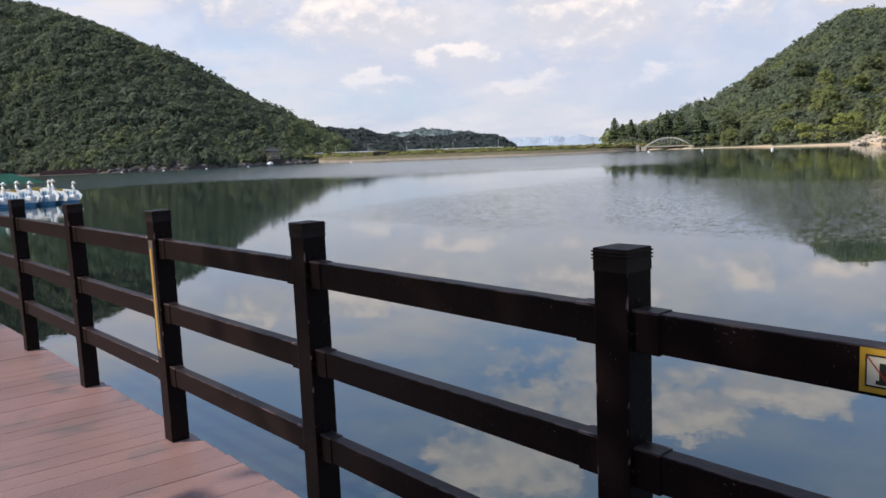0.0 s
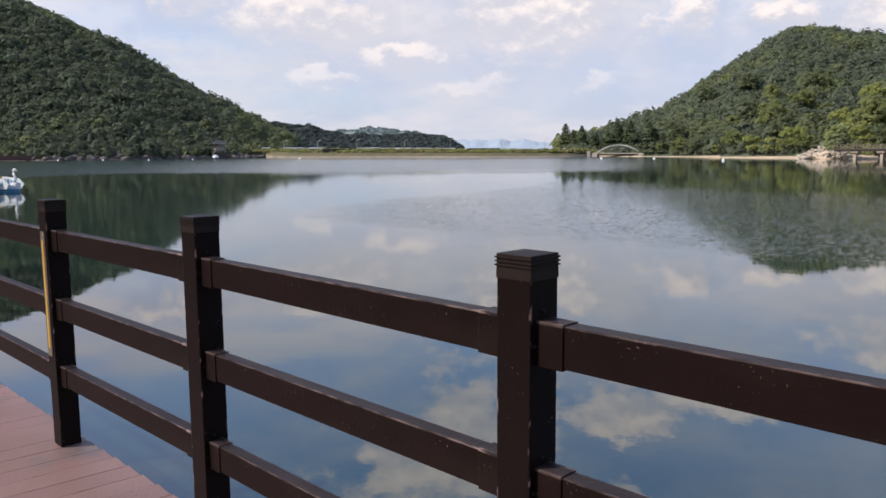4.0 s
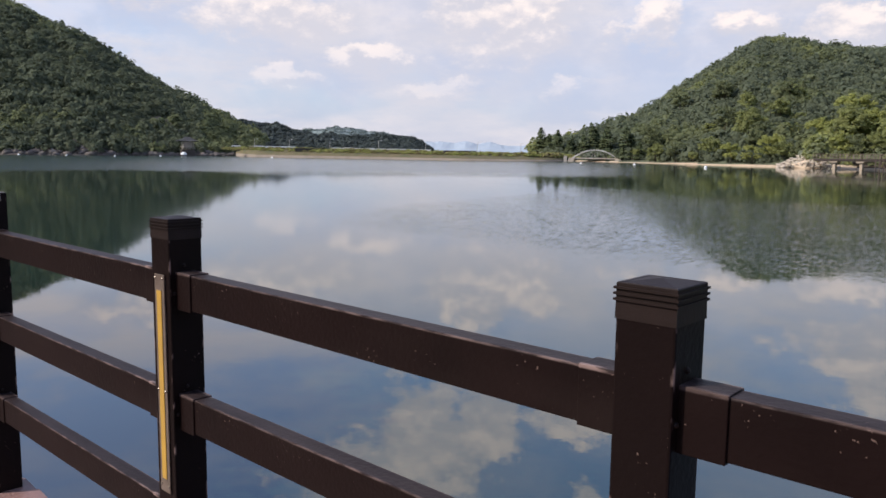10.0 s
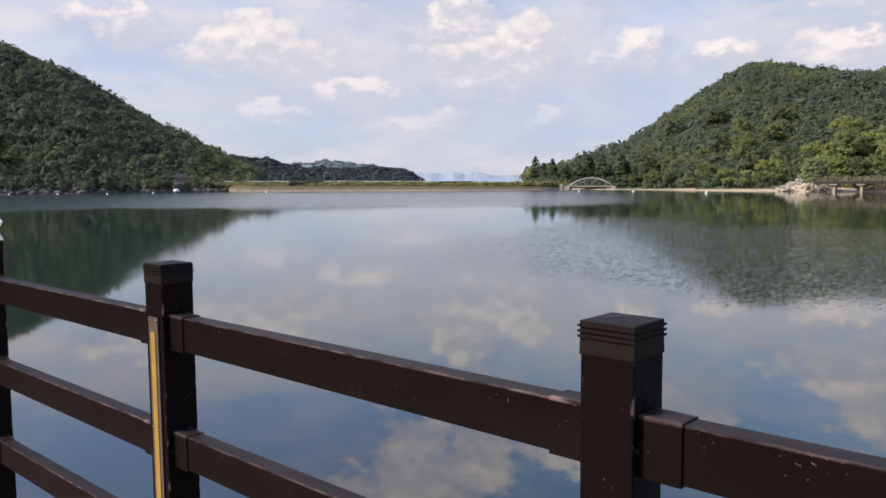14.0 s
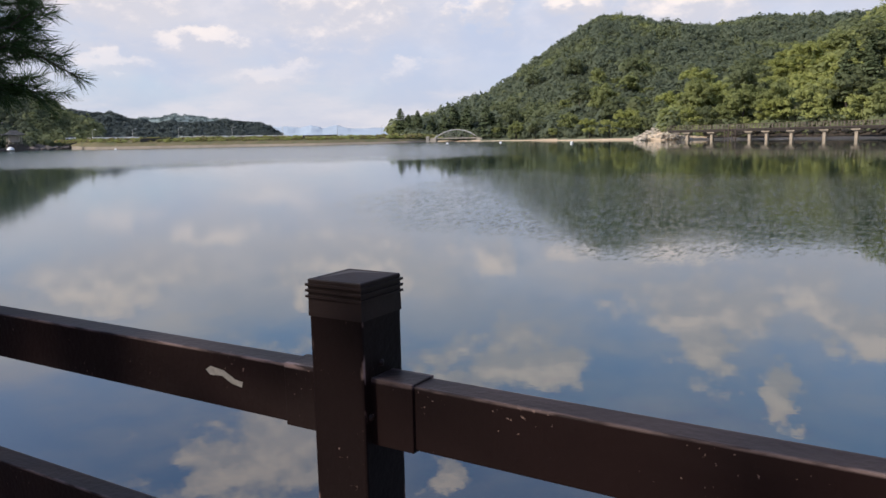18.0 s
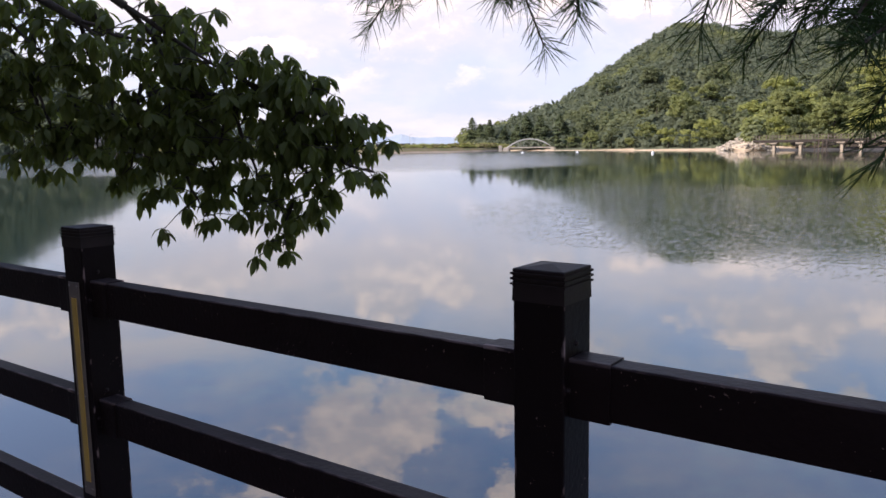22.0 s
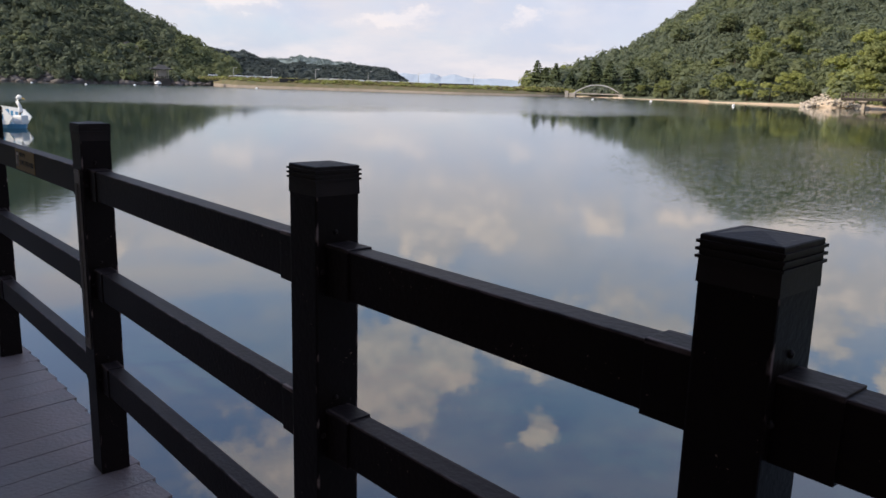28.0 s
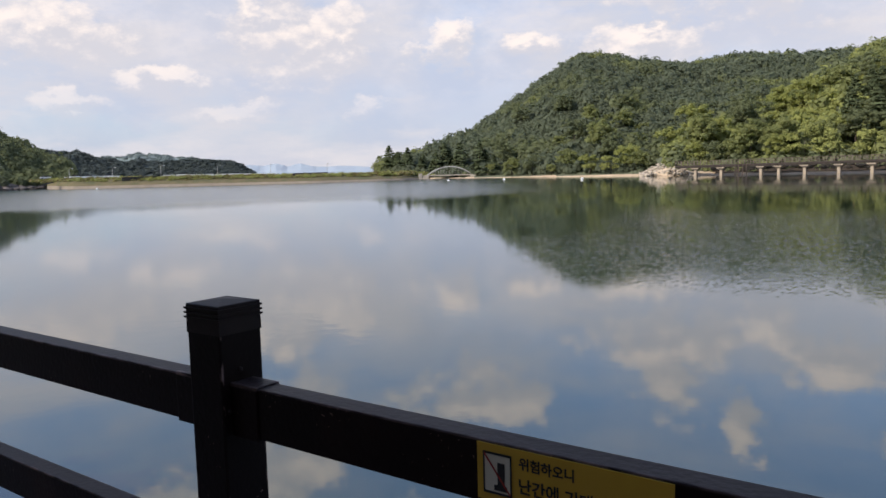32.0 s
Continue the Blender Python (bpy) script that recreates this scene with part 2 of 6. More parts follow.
# ---- materials ----
def mat(name, base, rough=0.6, base2=None, scale=6.0, metal=0.0, bump=0.0, bump_scale=40.0, chips=None, chip_at=0.64, chip_scale=60.0, chip_soft=0.02, spec=0.5, island=0.0, obj_rand=0.0, stretch=None, coords="Object"):
    """A principled material: two colours mixed by noise, fine bump, optional paint chips, variation by island or object."""
    m = bpy.data.materials.new(name)
    m.use_nodes = True
    n, l = m.node_tree.nodes, m.node_tree.links
    b = n["Principled BSDF"]
    b.inputs["Roughness"].default_value, b.inputs["Metallic"].default_value = rough, metal
    b.inputs["Specular IOR Level"].default_value = spec
    tc = n.new("ShaderNodeTexCoord")
    vec = n.new("ShaderNodeNewGeometry").outputs["Position"] if coords == "World" else tc.outputs[coords]
    if stretch:
        mp = n.new("ShaderNodeMapping"); mp.inputs["Scale"].default_value = stretch
        l.new(vec, mp.inputs[0]); vec = mp.outputs[0]
    a = n.new("ShaderNodeTexNoise"); a.inputs["Scale"].default_value, a.inputs["Detail"].default_value = scale, 6.0
    l.new(vec, a.inputs["Vector"])
    rp = n.new("ShaderNodeMapRange"); rp.inputs[1].default_value, rp.inputs[2].default_value = 0.3, 0.7
    l.new(a.outputs["Fac"], rp.inputs[0])
    mx = n.new("ShaderNodeMix"); mx.data_type = "RGBA"
    l.new(rp.outputs[0], mx.inputs[0])
    mx.inputs[6].default_value, mx.inputs[7].default_value = (*base, 1), (*(base2 or [c * 0.7 for c in base]), 1)
    col = mx.outputs[2]
    if island or obj_rand:
        src = n.new("ShaderNodeNewGeometry").outputs["Random Per Island"] if island else n.new("ShaderNodeObjectInfo").outputs["Random"]
        k = island or obj_rand
        vr = n.new("ShaderNodeMapRange"); vr.inputs[3].default_value, vr.inputs[4].default_value = 1 - k, 1 + k
        l.new(src, vr.inputs[0])
        hs = n.new("ShaderNodeHueSaturation"); l.new(vr.outputs[0], hs.inputs["Value"])
        hr = n.new("ShaderNodeMapRange"); hr.inputs[3].default_value, hr.inputs[4].default_value = 0.5 - 0.03 * k * 2, 0.5 + 0.02 * k * 2
        sc = n.new("ShaderNodeMath"); sc.operation = "MULTIPLY"; sc.inputs[1].default_value = 7.31
        fr = n.new("ShaderNodeMath"); fr.operation = "FRACT"
        l.new(src, sc.inputs[0]); l.new(sc.outputs[0], fr.inputs[0]); l.new(fr.outputs[0], hr.inputs[0])
        l.new(hr.outputs[0], hs.inputs["Hue"])
        l.new(col, hs.inputs["Color"]); col = hs.outputs[0]
    if chips:
        c = n.new("ShaderNodeTexNoise"); c.inputs["Scale"].default_value, c.inputs["Detail"].default_value = chip_scale, 3.0
        c2 = n.new("ShaderNodeTexNoise"); c2.inputs["Scale"].default_value = chip_scale / 12
        l.new(vec if coords == "World" else tc.outputs["Object"], c.inputs["Vector"]); l.new(vec if coords == "World" else tc.outputs["Object"], c2.inputs["Vector"])
        ad = n.new("ShaderNodeMath"); ad.operation = "MULTIPLY_ADD"; ad.inputs[1].default_value, ad.inputs[2].default_value = 0.45, -0.22
        l.new(c2.outputs["Fac"], ad.inputs[0])
        sm = n.new("ShaderNodeMath"); sm.operation = "ADD"
        l.new(c.outputs["Fac"], sm.inputs[0]); l.new(ad.outputs[0], sm.inputs[1])
        st = n.new("ShaderNodeMapRange"); st.inputs[1].default_value, st.inputs[2].default_value = chip_at, chip_at + chip_soft
        l.new(sm.outputs[0], st.inputs[0])
        m3 = n.new("ShaderNodeMix"); m3.data_type = "RGBA"
        l.new(st.outputs[0], m3.inputs[0]); l.new(col, m3.inputs[6]); m3.inputs[7].default_value = (*chips, 1)
        col = m3.outputs[2]
    l.new(col, b.inputs["Base Color"])
    if bump:
        f = n.new("ShaderNodeTexNoise"); f.inputs["Scale"].default_value, f.inputs["Detail"].default_value = bump_scale, 4.0
        l.new(vec, f.inputs["Vector"])
        bp = n.new("ShaderNodeBump"); bp.inputs["Strength"].default_value, bp.inputs["Distance"].default_value = bump, 1.0 / bump_scale
        l.new(f.outputs["Fac"], bp.inputs["Height"]); l.new(bp.outputs[0], b.inputs["Normal"])
    return m


def water_material():
    """Murky lake water: glassy near the boardwalk, stirred by the breeze along the far causeway and in a patch off the wooded shore."""
    m = bpy.data.materials.new("lake_water")
    m.use_nodes = True
    n, l = m.node_tree.nodes, m.node_tree.links
    b = n["Principled BSDF"]
    b.inputs["Base Color"].default_value = (0.011, 0.027, 0.020, 1)
    b.inputs["IOR"].default_value = 2.4

    def math_node(op, a, c=None, d=None):
        q = n.new("ShaderNodeMath"); q.operation = op
        for k, v in enumerate((a, c, d)):
            if v is None:
                continue
            if isinstance(v, (int, float)):
                q.inputs[k].default_value = v
            else:
                l.new(v, q.inputs[k])
        return q.outputs[0]

    def step(v, lo, hi):
        q = n.new("ShaderNodeMapRange"); q.interpolation_type = "SMOOTHSTEP"
        q.inputs[1].default_value, q.inputs[2].default_value = lo, hi
        l.new(v, q.inputs[0])
        return q.outputs[0]

    def noise_tex(vec, scale, detail=2.0, size=None):
        q = n.new("ShaderNodeTexNoise"); q.inputs["Scale"].default_value, q.inputs["Detail"].default_value = scale, detail
        if size:
            mp = n.new("ShaderNodeMapping"); mp.inputs["Scale"].default_value = size
            l.new(vec, mp.inputs[0]); vec = mp.outputs[0]
        l.new(vec, q.inputs["Vector"])
        return q.outputs["Fac"]

    pos = n.new("ShaderNodeTexCoord").outputs["Object"]
    sep = n.new("ShaderNodeSeparateXYZ"); l.new(pos, sep.inputs[0])
    dx, dy = math_node("SUBTRACT", -17.0, sep.outputs["X"]), math_node("ADD", sep.outputs["Y"], 1.5)
    wob = math_node("MULTIPLY_ADD", noise_tex(pos, 0.03, 5.0), 2.0, -1.0)
    r = math_node("SQRT", math_node("ADD", math_node("MULTIPLY", dx, dx), math_node("MULTIPLY", dy, dy)))
    az = math_node("MULTIPLY", math_node("ARCTAN2", dx, dy), 57.3)
    r2 = math_node("MULTIPLY_ADD", wob, 26.0, r)
    far = math_node("MULTIPLY", step(r2, 108, 150), step(math_node("MULTIPLY_ADD", wob, 5.0, az), 24, 35))
    near_r = math_node("MULTIPLY_ADD", wob, 22.0, r)
    out = math_node("MULTIPLY_ADD", wob, 16.0, dy)            # a breeze band well off the boardwalk
    along = math_node("MULTIPLY_ADD", wob, 14.0, math_node("MULTIPLY_ADD", dy, -0.25, dx))
    patch = math_node("MULTIPLY", math_node("MULTIPLY", step(out, 25, 34), math_node("SUBTRACT", 1.0, step(out, 56, 78))), math_node("SUBTRACT", 1.0, step(along, 15, 27)))
    patch = math_node("MULTIPLY", patch, step(noise_tex(pos, 0.12, 4.0), 0.22, 0.45))
    left = math_node("MULTIPLY", math_node("MULTIPLY", step(near_r, 30, 40), math_node("SUBTRACT", 1.0, step(near_r, 46, 64))), step(az, 52, 60))
    stir = math_node("MAXIMUM", far, math_node("MAXIMUM", math_node("MULTIPLY", patch, 0.1), math_node("MULTIPLY", left, 0.06)))
    rough = math_node("ADD", math_node("MULTIPLY_ADD", far, 0.12, math_node("MULTIPLY_ADD", patch, 0.02, 0.012)), math_node("MULTIPLY", step(near_r, 9, 42), 0.038))
    l.new(rough, b.inputs["Roughness"])
    small = noise_tex(pos, 2.6, 3.0)
    chop = n.new("ShaderNodeBump"); chop.inputs["Distance"].default_value = 0.07
    glint = step(noise_tex(pos, 1.0, 3.0, (9.0, 2.6, 1.0)), 0.50, 0.56)
    l.new(math_node("MULTIPLY", math_node("MULTIPLY", patch, glint), 0.85), chop.inputs["Strength"]); l.new(noise_tex(pos, 1.0, 2.0, (9.0, 2.8, 1.0)), chop.inputs["Height"])
    swell = noise_tex(pos, 0.35, 2.0)
    b1 = n.new("ShaderNodeBump"); b1.inputs["Distance"].default_value = 0.05
    l.new(math_node("MULTIPLY_ADD", stir, 0.95, 0.012), b1.inputs["Strength"]); l.new(small, b1.inputs["Height"]); l.new(chop.outputs[0], b1.inputs["Normal"])
    b2 = n.new("ShaderNodeBump"); b2.inputs["Distance"].default_value, b2.inputs["Strength"].default_value = 0.012, 0.12
    l.new(swell, b2.inputs["Height"]); l.new(b1.outputs[0], b2.inputs["Normal"]); l.new(b2.outputs[0], b.inputs["Normal"])
    return m


def worn(m, half_y, edge_z=None, half_x=None):
    """Adds rubbed edges to a paint: along the upper front edge of a rail, whose top is also paled by fading and
    painted-in sky sheen, or along the corners of a post.
    """
    n, l = m.node_tree.nodes, m.node_tree.links
    b = n["Principled BSDF"]
    col = b.inputs["Base Color"].links[0].from_socket
    co = n.new("ShaderNodeTexCoord").outputs["Object"]
    sep = n.new("ShaderNodeSeparateXYZ"); l.new(co, sep.inputs[0])

    def op(kind, a, c):
        q = n.new("ShaderNodeMath"); q.operation = kind
        for k, v in enumerate((a, c)):
            if isinstance(v, (int, float)):
                q.inputs[k].default_value = v
            elif v is not None:
                l.new(v, q.inputs[k])
        return q.outputs[0]

    def ramp(v, lo, hi, a=0.0, c=1.0):
        q = n.new("ShaderNodeMapRange")
        for k, x in enumerate((lo, hi, a, c)):
            q.inputs[k + 1].default_value = x
        l.new(v, q.inputs[0])
        return q.outputs[0]

    def grain(size, detail=3.0):
        mp = n.new("ShaderNodeMapping"); mp.inputs["Scale"].default_value = size
        q = n.new("ShaderNodeTexNoise"); q.inputs["Scale"].default_value, q.inputs["Detail"].default_value = 1.0, detail
        l.new(co, mp.inputs[0]); l.new(mp.outputs[0], q.inputs["Vector"])
        return q.outputs["Fac"]

    def blend(fac, a, colour):
        q = n.new("ShaderNodeMix"); q.data_type = "RGBA"
        l.new(fac, q.inputs[0]); l.new(a, q.inputs[6]); q.inputs[7].default_value = (*colour, 1)
        return q.outputs[2]

    front = ramp(op("ABSOLUTE", sep.outputs["Y"], None), half_y - 0.006, half_y - 0.002)
    if edge_z:
        top = ramp(sep.outputs["Z"], edge_z - 0.005, edge_z - 0.002)
        # top face: faded paint, with reflected sky mixed into the colour
        col = blend(op("MULTIPLY", top, ramp(grain((3, 20, 20)), 0.3, 0.7, 0.2, 0.8)), col, (0.050, 0.037, 0.037))
        rub = op("MULTIPLY", op("MULTIPLY", top, front), op("MULTIPLY", ramp(grain((14, 60, 60)), 0.42, 0.55), ramp(grain((1.2, 1, 1)), 0.40, 0.60, 0.1, 1.0)))
        dust = ramp(grain((2.2, 6, 9), 6.0), 0.45, 0.75, 0.0, 0.18)
        col = blend(dust, col, (0.042, 0.031, 0.027))
    else:
        side = ramp(op("ABSOLUTE", sep.outputs["X"], None), half_x - 0.006, half_x - 0.002)
        rub = op("MULTIPLY", op("MULTIPLY", side, front), ramp(grain((40, 40, 14)), 0.57, 0.68))
    col = blend(rub, col, (0.30, 0.21, 0.19))
    l.new(col, b.inputs["Base Color"])
    return m


PAINT = mat("dark_brown_paint", (0.0108, 0.0056, 0.0053), 0.45, (0.0076, 0.0042, 0.0041), 5.0, bump=0.12, bump_scale=90, chips=(0.15, 0.10, 0.085), chip_at=0.75, chip_scale=150, spec=0.10)
RAIL_PAINT = mat("dark_brown_rail_paint", (0.0130, 0.0064, 0.0060), 0.45, (0.0090, 0.0047, 0.0045), 5.0, bump=0.12, bump_scale=90, chips=(0.15, 0.10, 0.085), chip_at=0.75, chip_scale=150, spec=0.10)
worn(PAINT, 0.0496, half_x=0.0496)
worn(RAIL_PAINT, 0.025, edge_z=0.097)
CAP = mat("brown_cap_plastic", (0.023, 0.0138, 0.012), 0.5, (0.016, 0.0102, 0.0095), 12.0, bump=0.1, bump_scale=150, spec=0.18)
PLATEM = mat("tan_plate_paint", (0.20, 0.155, 0.125), 0.5, (0.14, 0.105, 0.085), 25.0, metal=0.2, bump=0.1, bump_scale=200)
STEEL = mat("dull_steel", (0.33, 0.30, 0.26), 0.42, (0.2, 0.17, 0.14), 18.0, metal=0.8, bump=0.1, bump_scale=200)
YELLOW = mat("yellow_reflector", (0.58, 0.34, 0.055), 0.35, (0.47, 0.28, 0.06), 14.0)
BOARD = mat("red_brown_deck_board", (0.31, 0.178, 0.152), 0.45, (0.235, 0.136, 0.118), 1.8, bump=0.3, bump_scale=60, obj_rand=0.07, coords="World", chips=(0.165, 0.125, 0.115), chip_at=0.53, chip_scale=2.4, chip_soft=0.14)


def greyed(m, x_from, x_to, colour, most):
    """Mixes a second colour into a paint, in blotches, more and more along the walk."""
    n, l = m.node_tree.nodes, m.node_tree.links
    b = n["Principled BSDF"]
    col = b.inputs["Base Color"].links[0].from_socket
    pos = n.new("ShaderNodeNewGeometry").outputs["Position"]
    sep = n.new("ShaderNodeSeparateXYZ"); l.new(pos, sep.inputs[0])
    along = n.new("ShaderNodeMapRange")
    for k, v in enumerate((x_from, x_to, 0.0, most)):
        along.inputs[k + 1].default_value = v
    l.new(sep.outputs["X"], along.inputs[0])
    spot = n.new("ShaderNodeTexNoise"); spot.inputs["Scale"].default_value, spot.inputs["Detail"].default_value = 1.6, 6.0
    l.new(pos, spot.inputs["Vector"])
    how = n.new("ShaderNodeMapRange")
    for k, v in enumerate((0.3, 0.6, 0.55, 1.0)):
        how.inputs[k + 1].default_value = v
    l.new(spot.outputs["Fac"], how.inputs[0])
    fac = n.new("ShaderNodeMath"); fac.operation = "MULTIPLY"
    l.new(along.outputs[0], fac.inputs[0]); l.new(how.outputs[0], fac.inputs[1])
    mx = n.new("ShaderNodeMix"); mx.data_type = "RGBA"; mx.inputs[7].default_value = (*colour, 1)
    l.new(fac.outputs[0], mx.inputs[0]); l.new(col, mx.inputs[6]); l.new(mx.outputs[2], b.inputs["Base Color"])


greyed(BOARD, -18.0, -25.0, (0.235, 0.195, 0.185), 0.8)
WATERM = water_material()
HILLG = mat("forest_floor", (0.125, 0.140, 0.082), 0.9, (0.105, 0.118, 0.070), 0.05, bump=1.0, bump_scale=0.7)
SOIL = mat("bank_soil", (0.095, 0.072, 0.045), 0.95, (0.06, 0.058, 0.03), 0.5, bump=0.4, bump_scale=4)
SAND = mat("pale_shore_sand", (0.62, 0.47, 0.33), 0.95, (0.48, 0.36, 0.25), 0.3, bump=0.3, bump_scale=3)
ROCKY = mat("brown_shore_rock", (0.13, 0.10, 0.085), 0.95, (0.07, 0.06, 0.05), 0.15, bump=0.8, bump_scale=0.6)
GRASS = mat("meadow_grass", (0.080, 0.085, 0.034), 0.95, (0.16, 0.12, 0.06), 0.28, bump=0.4, bump_scale=2)
# LEAF_D, LEAF_S and LEAF_P carry aerial haze as greyed, lifted greens
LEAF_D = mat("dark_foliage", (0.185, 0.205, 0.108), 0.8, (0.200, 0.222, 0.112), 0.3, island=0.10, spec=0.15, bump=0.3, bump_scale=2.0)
LEAF_M = mat("mid_foliage", (0.275, 0.292, 0.116), 0.8, (0.240, 0.260, 0.108), 0.3, island=0.12, spec=0.15, bump=0.3, bump_scale=2.0)
LEAF_L = mat("light_foliage", (0.355, 0.366, 0.122), 0.8, (0.310, 0.326, 0.114), 0.3, island=0.12, spec=0.15, bump=0.3, bump_scale=2.0)
LEAF_S = mat("deep_green_foliage", (0.146, 0.170, 0.114), 0.8, (0.164, 0.186, 0.118), 0.3, island=0.10, spec=0.15, bump=0.3, bump_scale=2.0)
LEAF_P = mat("hazed_dark_foliage", (0.138, 0.158, 0.104), 0.8, (0.155, 0.175, 0.108), 0.3, island=0.10, spec=0.15, bump=0.3, bump_scale=2.0)


def thin(m, colour, share_through=0.45):
    """Leaves let part of the light through."""
    n, l = m.node_tree.nodes, m.node_tree.links
    b, out = n["Principled BSDF"], n["Material Output"]
    tr = n.new("ShaderNodeBsdfTranslucent"); tr.inputs[0].default_value = (*colour, 1)
    mx = n.new("ShaderNodeMixShader"); mx.inputs[0].default_value = share_through
    l.new(b.outputs[0], mx.inputs[1]); l.new(tr.outputs[0], mx.inputs[2]); l.new(mx.outputs[0], out.inputs[0])
    return m


for m_, c_ in ((LEAF_D, (0.19, 0.22, 0.11)), (LEAF_M, (0.31, 0.34, 0.13)), (LEAF_L, (0.40, 0.43, 0.15)), (LEAF_S, (0.17, 0.20, 0.12)), (LEAF_P, (0.16, 0.19, 0.12))):
    thin(m_, c_)
BARK = mat("tree_bark", (0.07, 0.05, 0.035), 0.9, (0.04, 0.03, 0.022), 8.0, bump=0.6, bump_scale=20)
CONC = mat("pale_concrete", (0.46, 0.40, 0.33), 0.85, (0.34, 0.30, 0.25), 0.8, bump=0.2, bump_scale=8)
BROWNW = mat("brown_walkway_paint", (0.10, 0.07, 0.05), 0.7, (0.07, 0.05, 0.04), 1.0)
WHITE = mat("white_paint", (0.84, 0.84, 0.83), 0.4, (0.74, 0.74, 0.73), 2.0)


# ---- builders ----
def obj(name, bm, material, parent=None, m=None, label="", smooth=False):
    me = bpy.data.meshes.new(name)
    bm.to_mesh(me); bm.free()
    if smooth:
        for p in me.polygons:
            p.use_smooth = True
    for k in (material if isinstance(material, (list, tuple)) else [material]):
        me.materials.append(k)
    o = new(name, me)
    if m is not None:
        o.matrix_basis = m
    if parent is not None:
        o.parent = parent
    if label:
        tagged(o, label)
    return o


def part(name, bm, material, parent, label="", m=None, smooth=False):
    return obj(name, bm, material, parent, m, label, smooth)


def share(name, me, parent, m):
    o = new(name, me)
    o.parent = parent
    o.matrix_basis = m
    return o


def empty(name, m=None):
    o = new(name)
    if m is not None:
        o.matrix_basis = m
    return o


def box(bm, x0, x1, y0, y1, z0, z1, bevel=0.0, m=None):
    r = bmesh.ops.create_cube(bm, size=1.0)
    vs = r["verts"]
    for v in vs:
        v.co = Vector(((x0 + x1) / 2 + v.co.x * (x1 - x0), (y0 + y1) / 2 + v.co.y * (y1 - y0), (z0 + z1) / 2 + v.co.z * (z1 - z0)))
    if m is not None:
        for v in vs:
            v.co = m @ v.co
    if bevel:
        es = list({e for v in vs for e in v.link_edges})
        bmesh.ops.bevel(bm, geom=es, offset=bevel, segments=2, affect="EDGES", profile=0.6)
    return bm


def tube(bm, pts, radii, sides=8, cap=True):
    """A round bar through the points, with a radius at each."""
    rings = []
    for i, p in enumerate(pts):
        p = Vector(p)
        t = (Vector(pts[min(i + 1, len(pts) - 1)]) - Vector(pts[max(i - 1, 0)])).normalized()
        side = t.cross(Vector((0, 0, 1)) if abs(t.z) < 0.95 else Vector((1, 0, 0))).normalized()
        up = side.cross(t)
        r = radii[i] if isinstance(radii, (list, tuple)) else radii
        rings.append([bm.verts.new(p + r * (math.cos(a) * side + math.sin(a) * up)) for a in [2 * math.pi * k / sides for k in range(sides)]])
    for a, b in zip(rings, rings[1:]):
        for k in range(sides):
            bm.faces.new((a[k], a[(k + 1) % sides], b[(k + 1) % sides], b[k]))
    if cap:
        bm.faces.new(rings[0][::-1]); bm.faces.new(rings[-1])
    return bm


def mesh_from(name, verts, faces, material, smooth=False):
    me = bpy.data.meshes.new(name)
    me.from_pydata(verts, [], faces)
    me.update()
    if smooth:
        for p in me.polygons:
            p.use_smooth = True
    for k in (material if isinstance(material, (list, tuple)) else [material]):
        me.materials.append(k)
    return me


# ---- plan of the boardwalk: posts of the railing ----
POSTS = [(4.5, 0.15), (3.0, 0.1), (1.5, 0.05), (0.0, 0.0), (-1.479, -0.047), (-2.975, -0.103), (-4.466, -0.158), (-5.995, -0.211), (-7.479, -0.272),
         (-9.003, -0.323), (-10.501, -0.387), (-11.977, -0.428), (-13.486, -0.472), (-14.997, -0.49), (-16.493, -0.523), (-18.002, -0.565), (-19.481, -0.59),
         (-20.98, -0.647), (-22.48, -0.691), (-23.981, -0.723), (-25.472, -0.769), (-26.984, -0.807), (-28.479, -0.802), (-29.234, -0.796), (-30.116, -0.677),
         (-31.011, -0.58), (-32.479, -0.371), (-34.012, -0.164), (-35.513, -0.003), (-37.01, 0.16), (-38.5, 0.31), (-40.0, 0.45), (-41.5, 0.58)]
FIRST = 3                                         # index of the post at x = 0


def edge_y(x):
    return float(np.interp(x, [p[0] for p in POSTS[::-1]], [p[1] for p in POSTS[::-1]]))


# ---- ground, water ----
def disc(name, material, r, z, cx, cy, n=96):
    vs = [(cx, cy, z)] + [(cx + r * math.cos(2 * math.pi * k / n), cy + r * math.sin(2 * math.pi * k / n), z) for k in range(n)]
    return new(name, mesh_from(name, vs, [(0, 1 + k, 1 + (k + 1) % n) for k in range(n)], material))


tagged(disc("ground", SOIL, 4500, -5.5, -17, 0), "brown earth of the valley floor under the lake", "ground", kind="structure")
tagged(disc("water", WATERM, 900, WATER, -17, 150), "calm grey-green lake water with a faint ripple", "water", kind="structure")


def fbm(x, y, seed, octaves=4):
    v, a, f = 0.0, 1.0, 1.0
    for _ in range(octaves):
        v += a * noise.noise((x * f + seed * 13.7, y * f - seed * 7.1, seed))
        a, f = a * 0.5, f * 2.1
    return v


